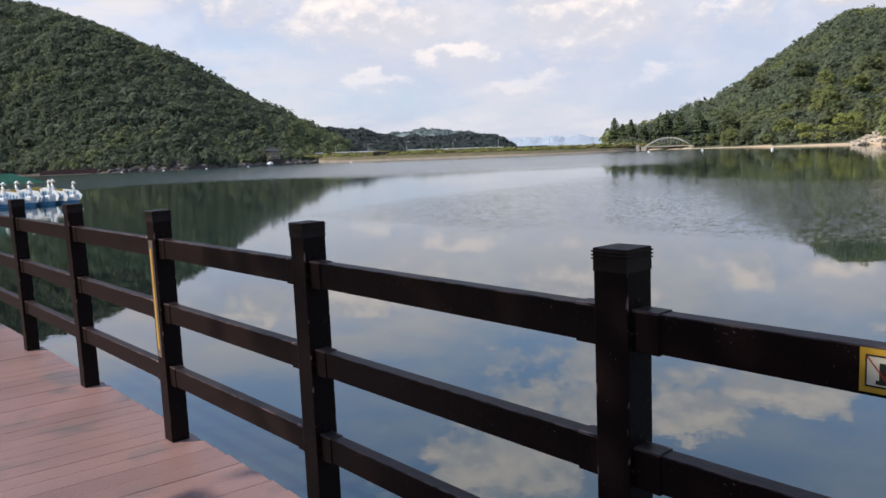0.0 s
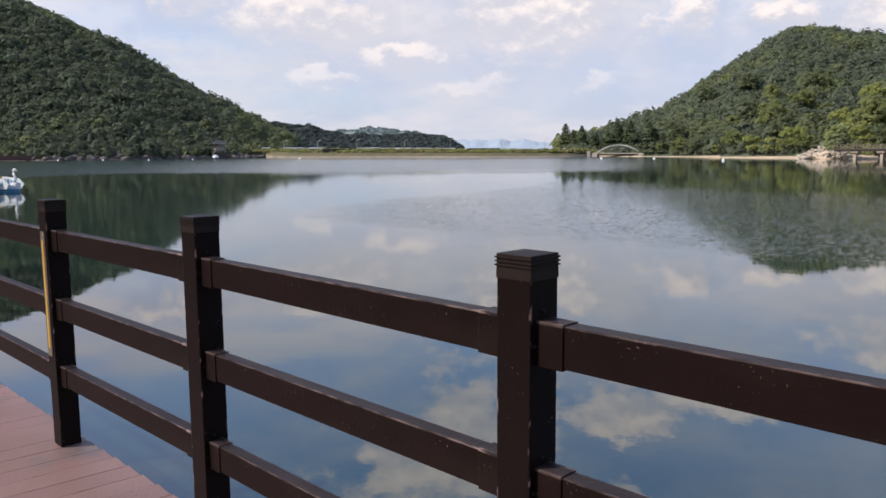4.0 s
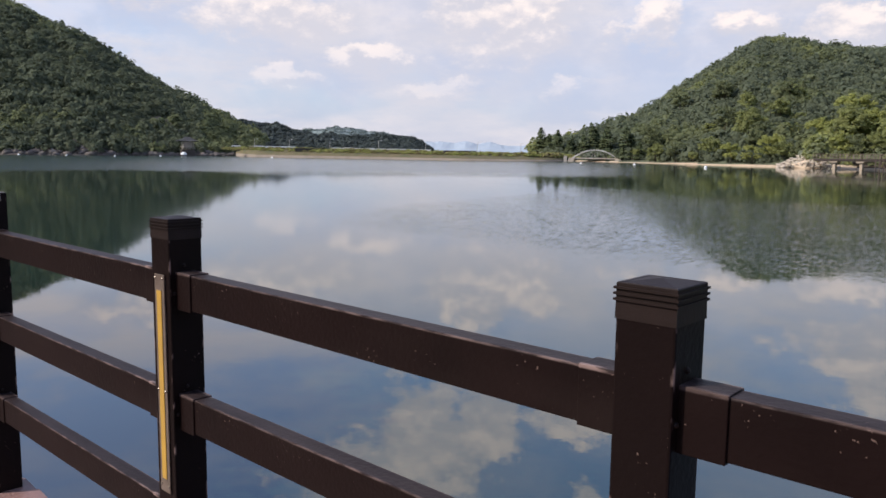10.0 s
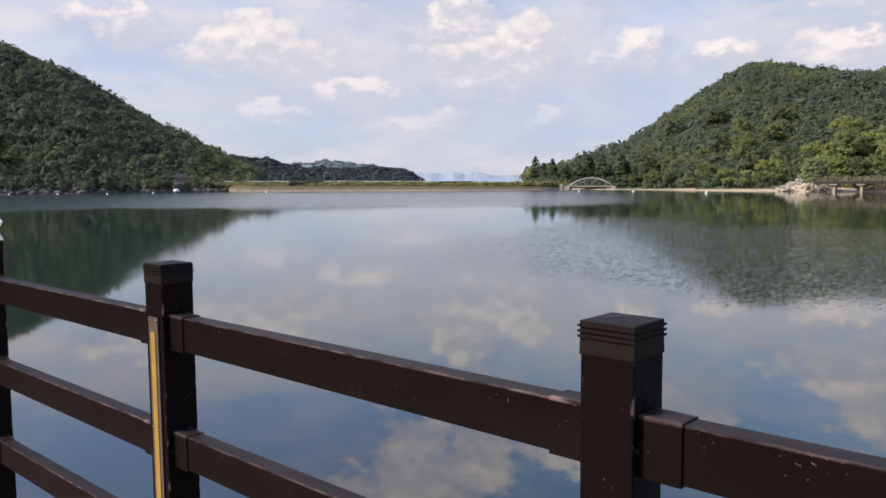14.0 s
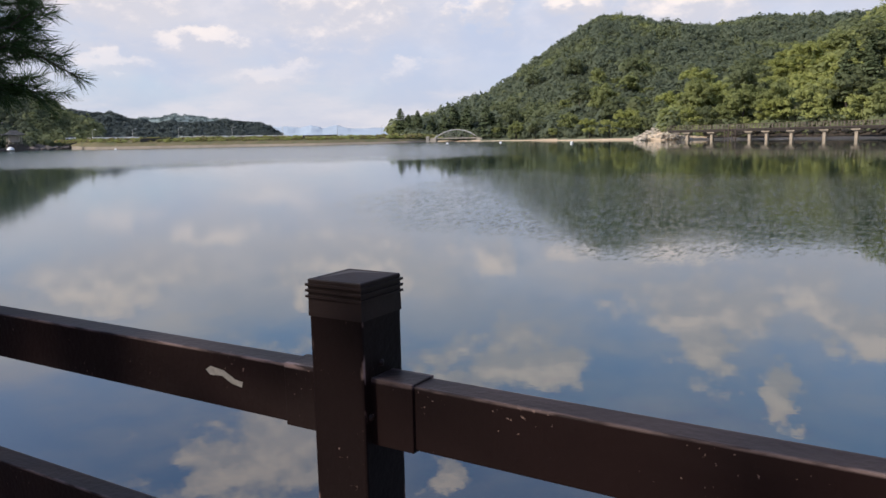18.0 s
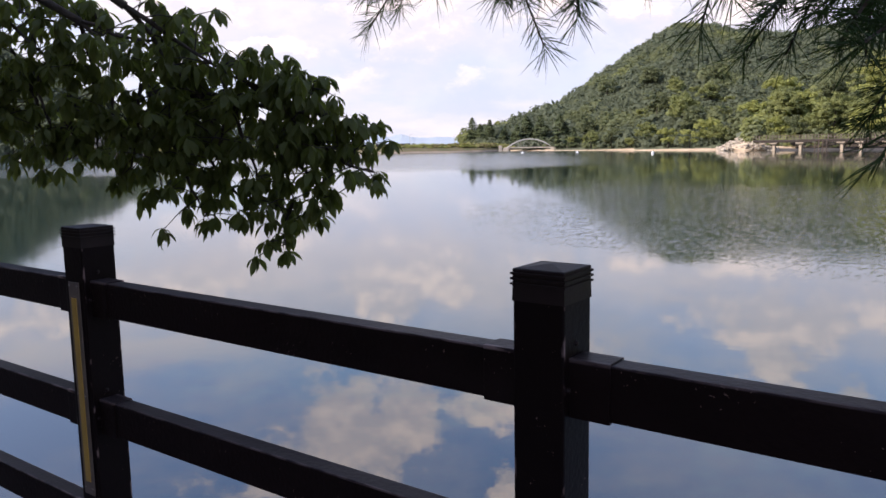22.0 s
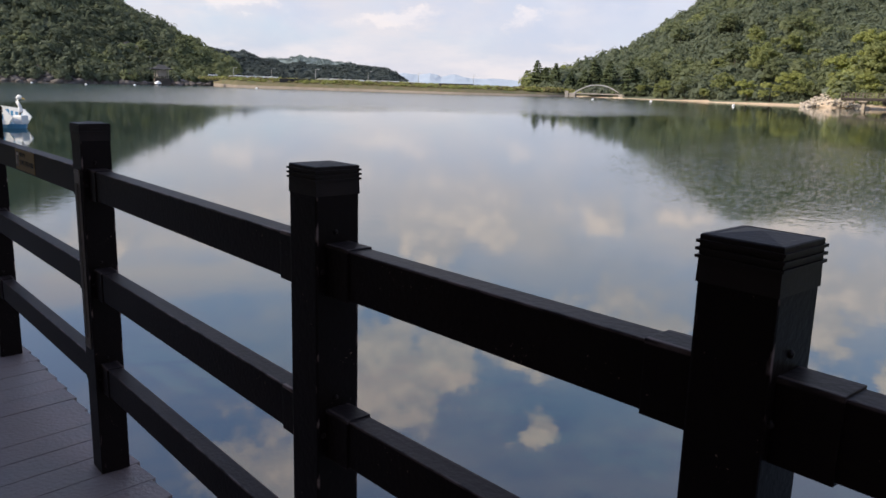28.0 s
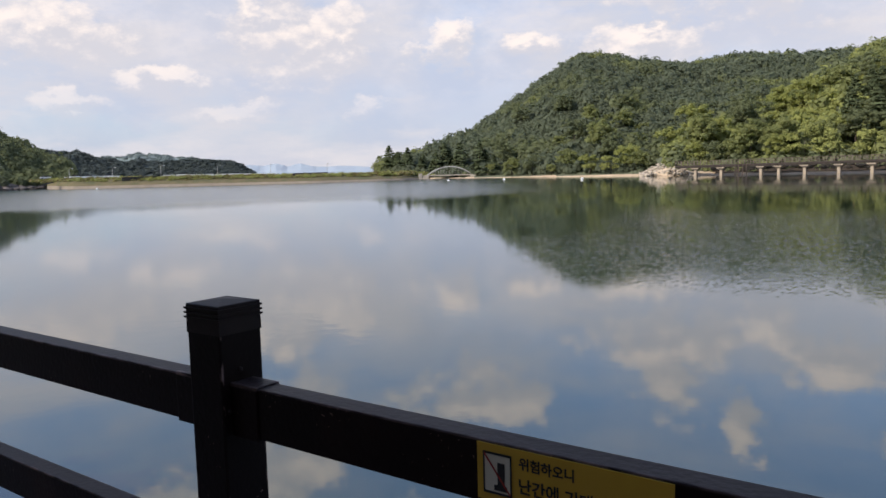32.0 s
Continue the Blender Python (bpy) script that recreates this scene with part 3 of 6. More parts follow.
class Hill:
    """Land in a fan round the boardwalk: the shore's distance, and the ridge's distance and height angle, by bearing."""

    def __init__(self, seed, az, shore, ridge, rise, back, rough=6.0, power=0.8, jag=0.0):
        self.seed, self.az, self.shore, self.ridge, self.rise, self.back, self.rough, self.power, self.jag = seed, az, shore, ridge, rise, back, rough, power, jag

    def at(self, az, r):
        k = lambda v: float(np.interp(az, self.az, v))  # noqa: E731
        s, d, e = k(self.shore), k(self.ridge), k(self.rise)
        top = 1.5 + d * math.tan(radians(e)) - WATER
        u = (r - s) / (d - s)
        p = polar(az, r)
        wob = fbm(p.x / 60, p.y / 60, self.seed) * self.rough
        if u < 0:
            return WATER + max(-2.0, u * 60)
        if u <= 1:
            h = top * (math.sin(u * math.pi / 2) ** self.power * 0.85 + 0.15 * u)
            jag = self.jag * fbm(p.x * 50 / d, p.y * 50 / d, self.seed + 3, 3) if self.jag else 0.0
            return WATER + h + wob * min(1, u * 3) * (1 - u) * 1.2 + jag * min(1, u * 2)
        return WATER + top * max(0.0, math.cos((r - d) / self.back * math.pi / 2) if r - d < self.back else 0.0) - min(1.0, (r - d) / 25)

    def mesh(self, name, material, steps=90, rings=40, strip=5.0):
        lo, hi = min(self.az), max(self.az)
        vs, fs = [], []
        for i in range(steps + 1):
            az = lo + (hi - lo) * i / steps
            s, d = float(np.interp(az, self.az, self.shore)), float(np.interp(az, self.az, self.ridge))
            for j in range(rings + 1):
                r = s - 6 + (d + self.back - s + 6) * (j / rings) ** 2
                p = polar(az, r)
                vs.append((p.x, p.y, self.at(az, r)))
        w = rings + 1
        for i in range(steps):
            for j in range(rings):
                a = i * w + j
                fs.append((a, a + 1, a + w + 1, a + w))
        me = mesh_from(name, vs, fs, material, True)
        if isinstance(material, (list, tuple)):
            for k, p in enumerate(me.polygons):      # bare strip along the water
                j = k % rings
                i = k // rings
                az = lo + (hi - lo) * (i + 0.5) / steps
                reach = (float(np.interp(az, self.az, self.ridge)) + self.back - float(np.interp(az, self.az, self.shore)) + 6) * ((j + 0.5) / rings) ** 2 - 6
                p.material_index = 1 if reach < strip * (1 + 0.15 * noise.noise((az * 1.3, self.seed, 0))) else 0
        return new(name, me)


LEFT_HILL = Hill(1, [56.5, 58.6, 60.7, 63, 65, 68, 73, 76, 79, 86, 95, 105, 116], [400, 398, 390, 380, 375, 365, 365, 380, 400, 420, 430, 420, 400],
                 [520, 520, 520, 530, 540, 560, 600, 620, 640, 660, 640, 620, 600], [0.4, 1.2, 2.55, 3.6, 4.75, 6.6, 8.7, 9.7, 10.2, 11.1, 9.8, 6.2, 1.0], 260, power=1.15)
BACK_HILL = Hill(2, [-14, -4, 4, 8, 11, 15, 18, 20.5, 22.5, 24.2, 27, 30.2, 33, 35, 37.4], [258, 263, 269, 269, 269, 269, 274, 280, 286, 293, 308, 325, 336, 347, 370],
                 [627, 627, 627, 627, 627, 627, 627, 622, 610, 582, 538, 482, 437, 414, 403], [5.9, 6.2, 6.3, 6.2, 6.5, 6.1, 6.4, 6.95, 7.05, 6.0, 4.3, 2.3, 1.3, 0.5, 0.0], 300, power=1.15)
FRONT_HILL = Hill(3, [-75, -55, -40, -25, -12, -6, -1.2, 1, 4.2, 7.6, 11, 14, 17, 19], [190, 190, 196, 207, 220, 227, 233, 235, 237, 242, 246, 253, 260, 264],
                  [448, 448, 437, 426, 414, 403, 392, 386, 375, 364, 353, 336, 319, 308], [7.0, 10.0, 12.0, 12.4, 11.4, 10.3, 8.9, 8.0, 6.8, 5.2, 3.7, 2.4, 1.1, 0.2], 200, power=1.1)
for hill, name, label in ((LEFT_HILL, "hill_left", "steep wooded hill above the lake shore"), (BACK_HILL, "hill_back", "high wooded hill with a rounded top"), (FRONT_HILL, "hill_front", "wooded slope behind the lakeside walkway")):
    tagged(hill.mesh(name, [HILLG, ROCKY if name == "hill_left" else SAND], 160, 60, 9.0 if name == "hill_left" else 2.8), label, "hill", kind="structure")


# ---- woods ----
def clump_shape(seed, sprays=58):
    """A far treetop about 1 m in radius: leaf sprays set loosely over an uneven dome, open below."""
    rng = random.Random(seed)
    vs, ts = [], []
    while len(ts) < sprays:
        d = Vector((rng.gauss(0, 1), rng.gauss(0, 1), rng.gauss(0.25, 0.8))).normalized()
        if d.z < -0.3:
            continue
        r = (1 + 0.5 * noise.noise(d * 1.7 + Vector((seed * 3.1, 0, 0)))) * rng.uniform(0.68, 1.04)
        facing_out = (d + Vector((0, 0, 0.35)) + 0.55 * Vector((rng.uniform(-1, 1), rng.uniform(-1, 1), rng.uniform(-1, 1)))).normalized()
        a = facing_out.cross(Vector((rng.uniform(-1, 1), rng.uniform(-1, 1), rng.uniform(-1, 1)))).normalized()
        b = facing_out.cross(a)
        s, o = rng.uniform(0.22, 0.42), d * r
        k = len(vs)
        vs += [o + s * a, o - 0.6 * s * a + 0.75 * s * b, o - 0.5 * s * a - 0.8 * s * b]
        ts.append((k, k + 1, k + 2))
    return np.array([v[:] for v in vs]), np.array(ts)


def conifer_shape(seed):
    rng = random.Random(seed)
    vs, ts = [], []
    for tier in range(7):
        z, r = tier * 0.42, 0.75 * (1 - tier / 7.6)
        n = 9
        k0 = len(vs)
        vs.append((0, 0, z + 0.55))
        for k in range(n):
            a = 2 * math.pi * (k + rng.random() * 0.6) / n
            q = r * rng.uniform(0.7, 1.2)
            vs.append((q * math.cos(a), q * math.sin(a), z + rng.uniform(-0.1, 0.1)))
        for k in range(n):
            ts.append((k0, k0 + 1 + k, k0 + 1 + (k + 1) % n))
    return np.array(vs), np.array(ts)


CANOPY = [clump_shape(70 + k) for k in range(14)]
CONE = [conifer_shape(k) for k in range(4)]


def woods(name, places, shapes, material, label):
    """One sheet of far woods: (x, y, z, width, height, shape, turn) for each crown."""
    vs, ts, n = [], [], 0
    for x, y, z, w, h, k, turn in places:
        v, t = shapes[k % len(shapes)]
        c, s = math.cos(turn), math.sin(turn)
        q = np.stack([(v[:, 0] * c - v[:, 1] * s) * w + x, (v[:, 0] * s + v[:, 1] * c) * w + y, v[:, 2] * h + z], 1)
        vs.append(q); ts.append(t + n); n += len(v)
    vs, ts = np.concatenate(vs), np.concatenate(ts)
    me = bpy.data.meshes.new(name)
    me.vertices.add(len(vs)); me.vertices.foreach_set("co", vs.ravel())
    me.loops.add(len(ts) * 3); me.loops.foreach_set("vertex_index", ts.ravel())
    me.polygons.add(len(ts)); me.polygons.foreach_set("loop_start", np.arange(len(ts)) * 3)
    me.update(calc_edges=True)
    me.polygons.foreach_set("use_smooth", np.ones(len(ts), dtype=bool))
    me.materials.append(material)
    return tagged(new(name, me), label, "woods", kind="stuff")


def scatter(hill, count, seed, az0, az1, r_power=1.0, inner=2.0):
    rng = random.Random(seed)
    out = []
    while len(out) < count:
        az = rng.uniform(az0, az1)
        s, d = float(np.interp(az, hill.az, hill.shore)), float(np.interp(az, hill.az, hill.ridge))
        u = rng.random() ** r_power
        r = s + inner + (d + 25 - s - inner) * u
        p = polar(az, r)
        z = hill.at(az, r)
        if z < WATER + 0.8:
            continue
        out.append((p.x, p.y, z, rng, u, az, r))
    return out


def plant(hill, count, seed, az0, az1, small=1.1, large=2.8, inner=3.0, r_power=0.95):
    light, mid, dark, cone = [], [], [], []
    for x, y, z, rng, u, az, r in scatter(hill, count, seed, az0, az1, r_power, inner):
        if seed == 11 and 60.3 < az < 64.5 and r < 436 and fbm(x / 14, y / 14, 4, 2) > 0.12:
            continue                               # bare outcrops
        w = small + (large - small) * rng.random() ** 1.5 + (1.6 if rng.random() < 0.05 else 0.0)
        zone = fbm(x / 40, y / 40, seed + 5, 3) * 1.3 + rng.uniform(-0.3, 0.3) + {11: -0.35, 12: -0.42, 13: 0.15}[seed]
        row = (x, y, z + w * rng.uniform(0.3, 0.6), w * 0.95, w * rng.uniform(0.85, 1.25), rng.randrange(99), rng.uniform(0, 6.28))
        if zone > 0.35:
            light.append(row)
        elif zone > -0.15:
            mid.append(row)
        elif zone > -0.85:
            dark.append(row)
        elif rng.random() < 0.72 or u > 0.8:
            dark.append(row)
        else:
            cone.append((x, y, z, w * 0.85, w * 0.5, row[5], row[6]))
    return light, mid, dark, cone


def bearing(row):
    return math.degrees(math.atan2(HOME.x - row[0], row[1] - HOME.y))


for hill, nm, seed, count, a0, a1 in ((LEFT_HILL, "left", 11, 12500, 56.8, 83), (BACK_HILL, "back", 12, 16500, 4, 37.3), (FRONT_HILL, "front", 13, 9500, -9, 18.5)):
    l_, m_, d_, c_ = plant(hill, count, seed, a0, a1, *((0.9, 2.0) if nm == "front" else (1.2, 2.9) if nm == "left" else (1.2, 2.5)))
    few = CANOPY
    if nm == "left":                               # light on its low end is put into the leaf colour
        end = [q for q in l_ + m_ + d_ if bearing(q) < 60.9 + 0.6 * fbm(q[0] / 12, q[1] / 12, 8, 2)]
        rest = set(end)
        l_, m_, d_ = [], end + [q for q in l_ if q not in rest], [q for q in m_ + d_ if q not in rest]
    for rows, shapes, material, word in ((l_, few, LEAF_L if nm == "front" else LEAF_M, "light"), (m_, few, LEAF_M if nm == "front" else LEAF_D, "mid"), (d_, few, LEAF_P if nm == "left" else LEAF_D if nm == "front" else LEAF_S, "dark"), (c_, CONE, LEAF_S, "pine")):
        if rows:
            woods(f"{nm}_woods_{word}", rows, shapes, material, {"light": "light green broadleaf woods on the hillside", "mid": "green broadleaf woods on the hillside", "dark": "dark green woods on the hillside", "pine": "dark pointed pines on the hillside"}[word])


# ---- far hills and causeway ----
# aerial haze put into the base colours, paler and bluer with distance
HAZE1 = mat("hazed_dark_woods", (0.060, 0.078, 0.072), 0.9, (0.070, 0.088, 0.078), 0.02, bump=0.6, bump_scale=0.12)
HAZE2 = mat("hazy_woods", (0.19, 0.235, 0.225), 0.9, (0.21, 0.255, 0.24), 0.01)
HAZE3 = mat("blue_haze", (0.38, 0.44, 0.50), 1.0, (0.36, 0.42, 0.48), 0.005)
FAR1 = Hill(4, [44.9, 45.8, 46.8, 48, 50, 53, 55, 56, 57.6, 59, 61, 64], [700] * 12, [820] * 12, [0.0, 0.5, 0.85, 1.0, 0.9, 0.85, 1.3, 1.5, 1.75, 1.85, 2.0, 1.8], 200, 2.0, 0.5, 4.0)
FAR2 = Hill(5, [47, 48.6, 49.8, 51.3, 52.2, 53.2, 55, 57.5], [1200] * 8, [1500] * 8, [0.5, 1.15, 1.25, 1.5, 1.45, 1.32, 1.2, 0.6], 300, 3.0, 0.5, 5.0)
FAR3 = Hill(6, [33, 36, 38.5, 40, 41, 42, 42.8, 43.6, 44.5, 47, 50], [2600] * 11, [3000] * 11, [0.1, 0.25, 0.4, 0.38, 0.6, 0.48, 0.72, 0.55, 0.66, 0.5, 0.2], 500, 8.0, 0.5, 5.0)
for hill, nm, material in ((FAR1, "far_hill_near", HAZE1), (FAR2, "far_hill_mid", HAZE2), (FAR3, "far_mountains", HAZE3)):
    tagged(hill.mesh(nm, material, 320, 14), {"far_hill_near": "dark wooded ridge beyond the causeway", "far_hill_mid": "hazy green hills in the distance", "far_mountains": "mountains on the horizon, pale blue haze in their colour"}[nm], "hill", kind="structure")
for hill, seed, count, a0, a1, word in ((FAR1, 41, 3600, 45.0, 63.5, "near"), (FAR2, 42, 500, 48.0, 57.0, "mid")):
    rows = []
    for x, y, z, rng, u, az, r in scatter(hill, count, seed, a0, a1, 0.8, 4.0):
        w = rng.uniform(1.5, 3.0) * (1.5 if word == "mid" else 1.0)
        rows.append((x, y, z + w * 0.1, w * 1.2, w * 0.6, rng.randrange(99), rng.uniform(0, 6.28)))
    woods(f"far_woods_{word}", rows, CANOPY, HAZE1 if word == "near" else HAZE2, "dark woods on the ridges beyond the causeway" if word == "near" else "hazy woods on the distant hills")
CAUSEWAY = Hill(7, [34.7, 36, 38, 42, 46, 50, 54, 57.2, 58.6], [338, 326, 318, 314, 322, 332, 344, 358, 384], [358, 348, 341, 338, 345, 354, 365, 380, 396], [-0.25, -0.2, -0.15, -0.1, -0.05, 0.0, 0.03, 0.06, 0.06], 420, 0.3, 0.55)
tagged(CAUSEWAY.mesh("causeway", [GRASS, mat("brown_causeway_shore", (0.27, 0.22, 0.17), 0.95, (0.19, 0.155, 0.12), 0.3, bump=0.3, bump_scale=3)], 120, 70, 0.7), "grassy causeway across the end of the lake", "causeway", kind="structure")

# ---- near bank under and behind the boardwalk ----
vs, fs = [], []
BX = [-150 + 5 * i for i in range(45)]
BY = [(0.6, -4.2), (-0.8, -3.0), (-2.0, -1.4), (-3.0, -0.25), (-6.0, 0.1), (-14.0, 1.2), (-30.0, 5.0), (-60.0, 14.0), (-140.0, 30.0)]
for bx in BX:
    for by, bz in BY:
        q = edge_y(bx) + by
        # unseen slope steepened beyond x = -15 to keep sky light off the fence
        climb = 1 + 2.2 * float(np.interp(bx, [-24, -15], [1, 0])) if by < -5 else 1
        vs.append((bx, q, bz * climb + (fbm(bx / 9, q / 9, 9) * 0.25 if by < -1 else 0)))
for i in range(len(BX) - 1):
    for j in range(len(BY) - 1):
        a = i * len(BY) + j
        fs.append((a, a + 1, a + len(BY) + 1, a + len(BY)))
tagged(new("bank", mesh_from("bank", vs, fs, SOIL, True)), "earth bank behind the boardwalk", "bank", kind="structure")


# ---- railing ----
HALF = 0.0496
RAILS = (0.3225, 0.6655, 1.0095)                     # undersides
RAIL_H, RAIL_T = 0.097, 0.050


def post_mesh():
    bm = bmesh.new()
    box(bm, -HALF, HALF, -HALF, HALF, 0, 1.225, 0.004)
    return bm


def cap_mesh():
    """A moulded cap: three thin flanges round the body and a low pyramid on top, one closed skin."""
    bm = bmesh.new()
    prof = [(1.198, 0.0497), (1.198, 0.0507)]
    for z in (1.2265, 1.2355, 1.2445):
        prof += [(z, 0.0500), (z, 0.0533), (z + 0.0036, 0.0533), (z + 0.0036, 0.0500)]
    prof += [(1.2535, 0.0500), (1.2550, 0.0486), (1.2562, 0.040), (1.2555, 0.038), (1.2605, 0.002)]
    rings = [[bm.verts.new((sx * h, sy * h, z)) for sx, sy in ((-1, -1), (1, -1), (1, 1), (-1, 1))] for z, h in prof]
    for a, b in zip(rings, rings[1:]):
        for k in range(4):
            bm.faces.new((a[k], a[(k + 1) % 4], b[(k + 1) % 4], b[k]))
    bm.faces.new(rings[0][::-1]); bm.faces.new(rings[-1])
    return bm


def open_post_mesh():
    """A square steel tube, open at the top, with a wall 4 mm thick."""
    bm = bmesh.new()
    rings = [[bm.verts.new((sx * h, sy * h, z)) for sx, sy in ((-1, -1), (1, -1), (1, 1), (-1, 1))] for z, h in ((0, HALF), (1.257, HALF), (1.257, HALF - 0.004), (0.9, HALF - 0.004))]
    for a, b in zip(rings, rings[1:]):
        for k in range(4):
            bm.faces.new((a[k], a[(k + 1) % 4], b[(k + 1) % 4], b[k]))
    bm.faces.new(rings[0][::-1]); bm.faces.new(rings[-1])
    return bm


fence = tagged(empty("fence", pose(0, 0, 0)), "dark brown three-rail fence with ribbed post caps along the boardwalk", "fence")
PM = obj("tmp", post_mesh(), PAINT).data
BARE = mat("bare_primer", (0.42, 0.38, 0.36), 0.5, (0.3, 0.27, 0.26), 60.0)
OPEN = obj("tmp", open_post_mesh(), PAINT).data
CM = obj("tmp", cap_mesh(), CAP).data
PALEPLATE = obj("tmp", box(bmesh.new(), -0.026, 0.026, -HALF - 0.005, -HALF - 0.001, 0.47, 1.10, 0.001), mat("bleached_plate_paint", (0.24, 0.19, 0.16), 0.55, (0.17, 0.135, 0.11), 22.0, bump=0.1, bump_scale=200)).data
PLATE = obj("tmp", box(bmesh.new(), -0.026, 0.026, -HALF - 0.005, -HALF - 0.001, 0.47, 1.10, 0.001), PLATEM).data
STRIP = obj("tmp", box(bmesh.new(), -0.0125, 0.0125, -HALF - 0.0075, -HALF - 0.0045, 0.51, 1.055, 0.001), YELLOW).data
# dark brown strip for the posts further along
BROWN_STRIP = obj("tmp", box(bmesh.new(), -0.0125, 0.0125, -HALF - 0.0075, -HALF - 0.0045, 0.51, 1.055, 0.001), mat("brown_reflector", (0.075, 0.05, 0.028), 0.5, (0.05, 0.035, 0.022), 10.0)).data
bm = bmesh.new()
bmesh.ops.create_uvsphere(bm, u_segments=8, v_segments=5, radius=0.0032)
SCREW = obj("tmp", bm, STEEL).data
bm = bmesh.new()
bmesh.ops.create_uvsphere(bm, u_segments=10, v_segments=6, radius=0.0055)
BOLT = obj("tmp", bm, CAP).data
for o in [o for o in scene.objects if o.name.startswith("tmp")]:
    bpy.data.objects.remove(o)


def sag_at(x):
    """The rails hang a little lower along the shaded stretch."""
    return float(np.interp(x, [-23.0, -20.0], [0.004, 0.0]))


def heading(i):
    a, b = POSTS[max(i - 1, 0)], POSTS[min(i + 1, len(POSTS) - 1)]
    return math.degrees(math.atan2(a[1] - b[1], a[0] - b[0]))


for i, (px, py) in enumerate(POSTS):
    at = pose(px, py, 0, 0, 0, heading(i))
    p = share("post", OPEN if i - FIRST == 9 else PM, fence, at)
    for z in RAILS:                                # bolts that hold the rail brackets
        share("bolt", BOLT, p, pose(HALF, -0.036, z + 0.04))
        share("bolt", BOLT, p, pose(HALF, -0.006, z + RAIL_H + 0.02))
    if i - FIRST != 9:                             # one post has lost its cap
        share("cap", CM, p, Matrix())
    else:
        rim = bmesh.new()
        for x0, x1, y0, y1 in ((-HALF, HALF, -HALF, -HALF + 0.004), (-HALF, HALF, HALF - 0.004, HALF), (-HALF, -HALF + 0.004, -HALF + 0.004, HALF - 0.004), (HALF - 0.004, HALF, -HALF + 0.004, HALF - 0.004)):
            box(rim, x0, x1, y0, y1, 1.2565, 1.2578)
        part("rim", rim, BARE, p, "rubbed pale rim of the open tube")
        for sx, sy, ln in ((-0.012, -1, 0.018), (0.021, -1, 0.045), (0.047, -1, 0.03), (1, -0.02, 0.022), (1, 0.008, 0.05), (1, 0.026, 0.035)):
            x0, y0 = (sx, -HALF) if sy == -1 else (HALF, sy)
            part("scratch", box(bmesh.new(), x0 - 0.0008, x0 + 0.0008, y0 - 0.0008, y0 + 0.0008, 1.2565 - ln, 1.2565), BARE, p)
    if (i - FIRST) % 3 == 2:
        share("plate", PLATE if i < 23 else PALEPLATE, p, Matrix())
        r = share("reflector", STRIP if i < 23 else BROWN_STRIP, p, Matrix())
        for sx in (-0.02, 0.02):
            for z in (0.49, 0.77, 1.09):
                share("screw", SCREW, p, pose(sx, -HALF - 0.0055, z))
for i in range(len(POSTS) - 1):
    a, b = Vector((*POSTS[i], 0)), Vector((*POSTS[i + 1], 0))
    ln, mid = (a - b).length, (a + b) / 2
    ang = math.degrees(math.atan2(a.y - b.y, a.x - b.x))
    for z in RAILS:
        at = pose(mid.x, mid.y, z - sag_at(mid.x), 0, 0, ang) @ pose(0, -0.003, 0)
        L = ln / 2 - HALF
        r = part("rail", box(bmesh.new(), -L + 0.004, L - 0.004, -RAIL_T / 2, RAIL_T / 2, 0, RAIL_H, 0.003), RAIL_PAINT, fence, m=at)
        for s in (-1, 1):
            x0, x1 = sorted((s * (L + 0.001), s * (L - 0.075)))
            part("bracket", box(bmesh.new(), x0, x1, -RAIL_T / 2 - 0.004, RAIL_T / 2 + 0.004, -0.004, RAIL_H + 0.003, 0.002), RAIL_PAINT, r)

# ---- deck ----
deck = tagged(empty("floor", pose(0, 0, 0)), "boardwalk of worn red-brown planks laid crosswise", "boardwalk", kind="structure")
BM = obj("tmp_plank", box(bmesh.new(), -0.0750, 0.0750, -2.75, 0.085, -0.035, 0, 0.002), BOARD)
PLANK = BM.data
bpy.data.objects.remove(BM)
rng = random.Random(4)
k, bx = 0, 5.0
while bx > -42.5:
    share("plank", PLANK, deck, pose(bx, edge_y(bx) + rng.uniform(-0.0015, 0.0015), rng.uniform(-0.002, 0.0), 0, rng.uniform(-0.15, 0.15), -1.8))
    bx -= 0.1525
for y0 in (-1.95, -1.64, -1.33):                   # bearers close under the planks
    part("joist", box(bmesh.new(), -37.5, 5.0, y0, y0 + 0.29, -0.20, -0.055, 0.004), BROWNW, deck)


# ---- trees that hang over the railing ----
def leaf_mesh(name, material, length=0.125, width=0.05, seed=0):
    """One oblong leaf with a folded midrib and a drooping tip, along +x from its stalk."""
    vs, fs = [], []
    n = 5
    for i in range(n + 1):
        u = i / n
        w = width / 2 * math.sin(math.pi * (0.04 + 0.96 * u) ** 1.5) if i < n else 0.0
        z = -0.5 * length * u * u
        vs += [(u * length, -w, z + w * 0.35), (u * length, 0, z), (u * length, w, z + w * 0.35)]
    for i in range(n):
        a = i * 3
        fs += [(a, a + 3, a + 4, a + 1), (a + 1, a + 4, a + 5, a + 2)]
    return mesh_from(name, vs, fs, material, True)


def leafy(name, glossy, colour, colour2, through_light=0.3):
    """A thin leaf: part of the light passes through it."""
    m = mat(name, colour, glossy, colour2, 12.0, obj_rand=0.0, spec=0.25)
    return thin(m, (colour[0] * 1.6, colour[1] * 1.7, colour[2]), through_light)


OAKLEAF = leafy("evergreen_leaf", 0.5, (0.112, 0.128, 0.036), (0.135, 0.145, 0.042), 0.5)
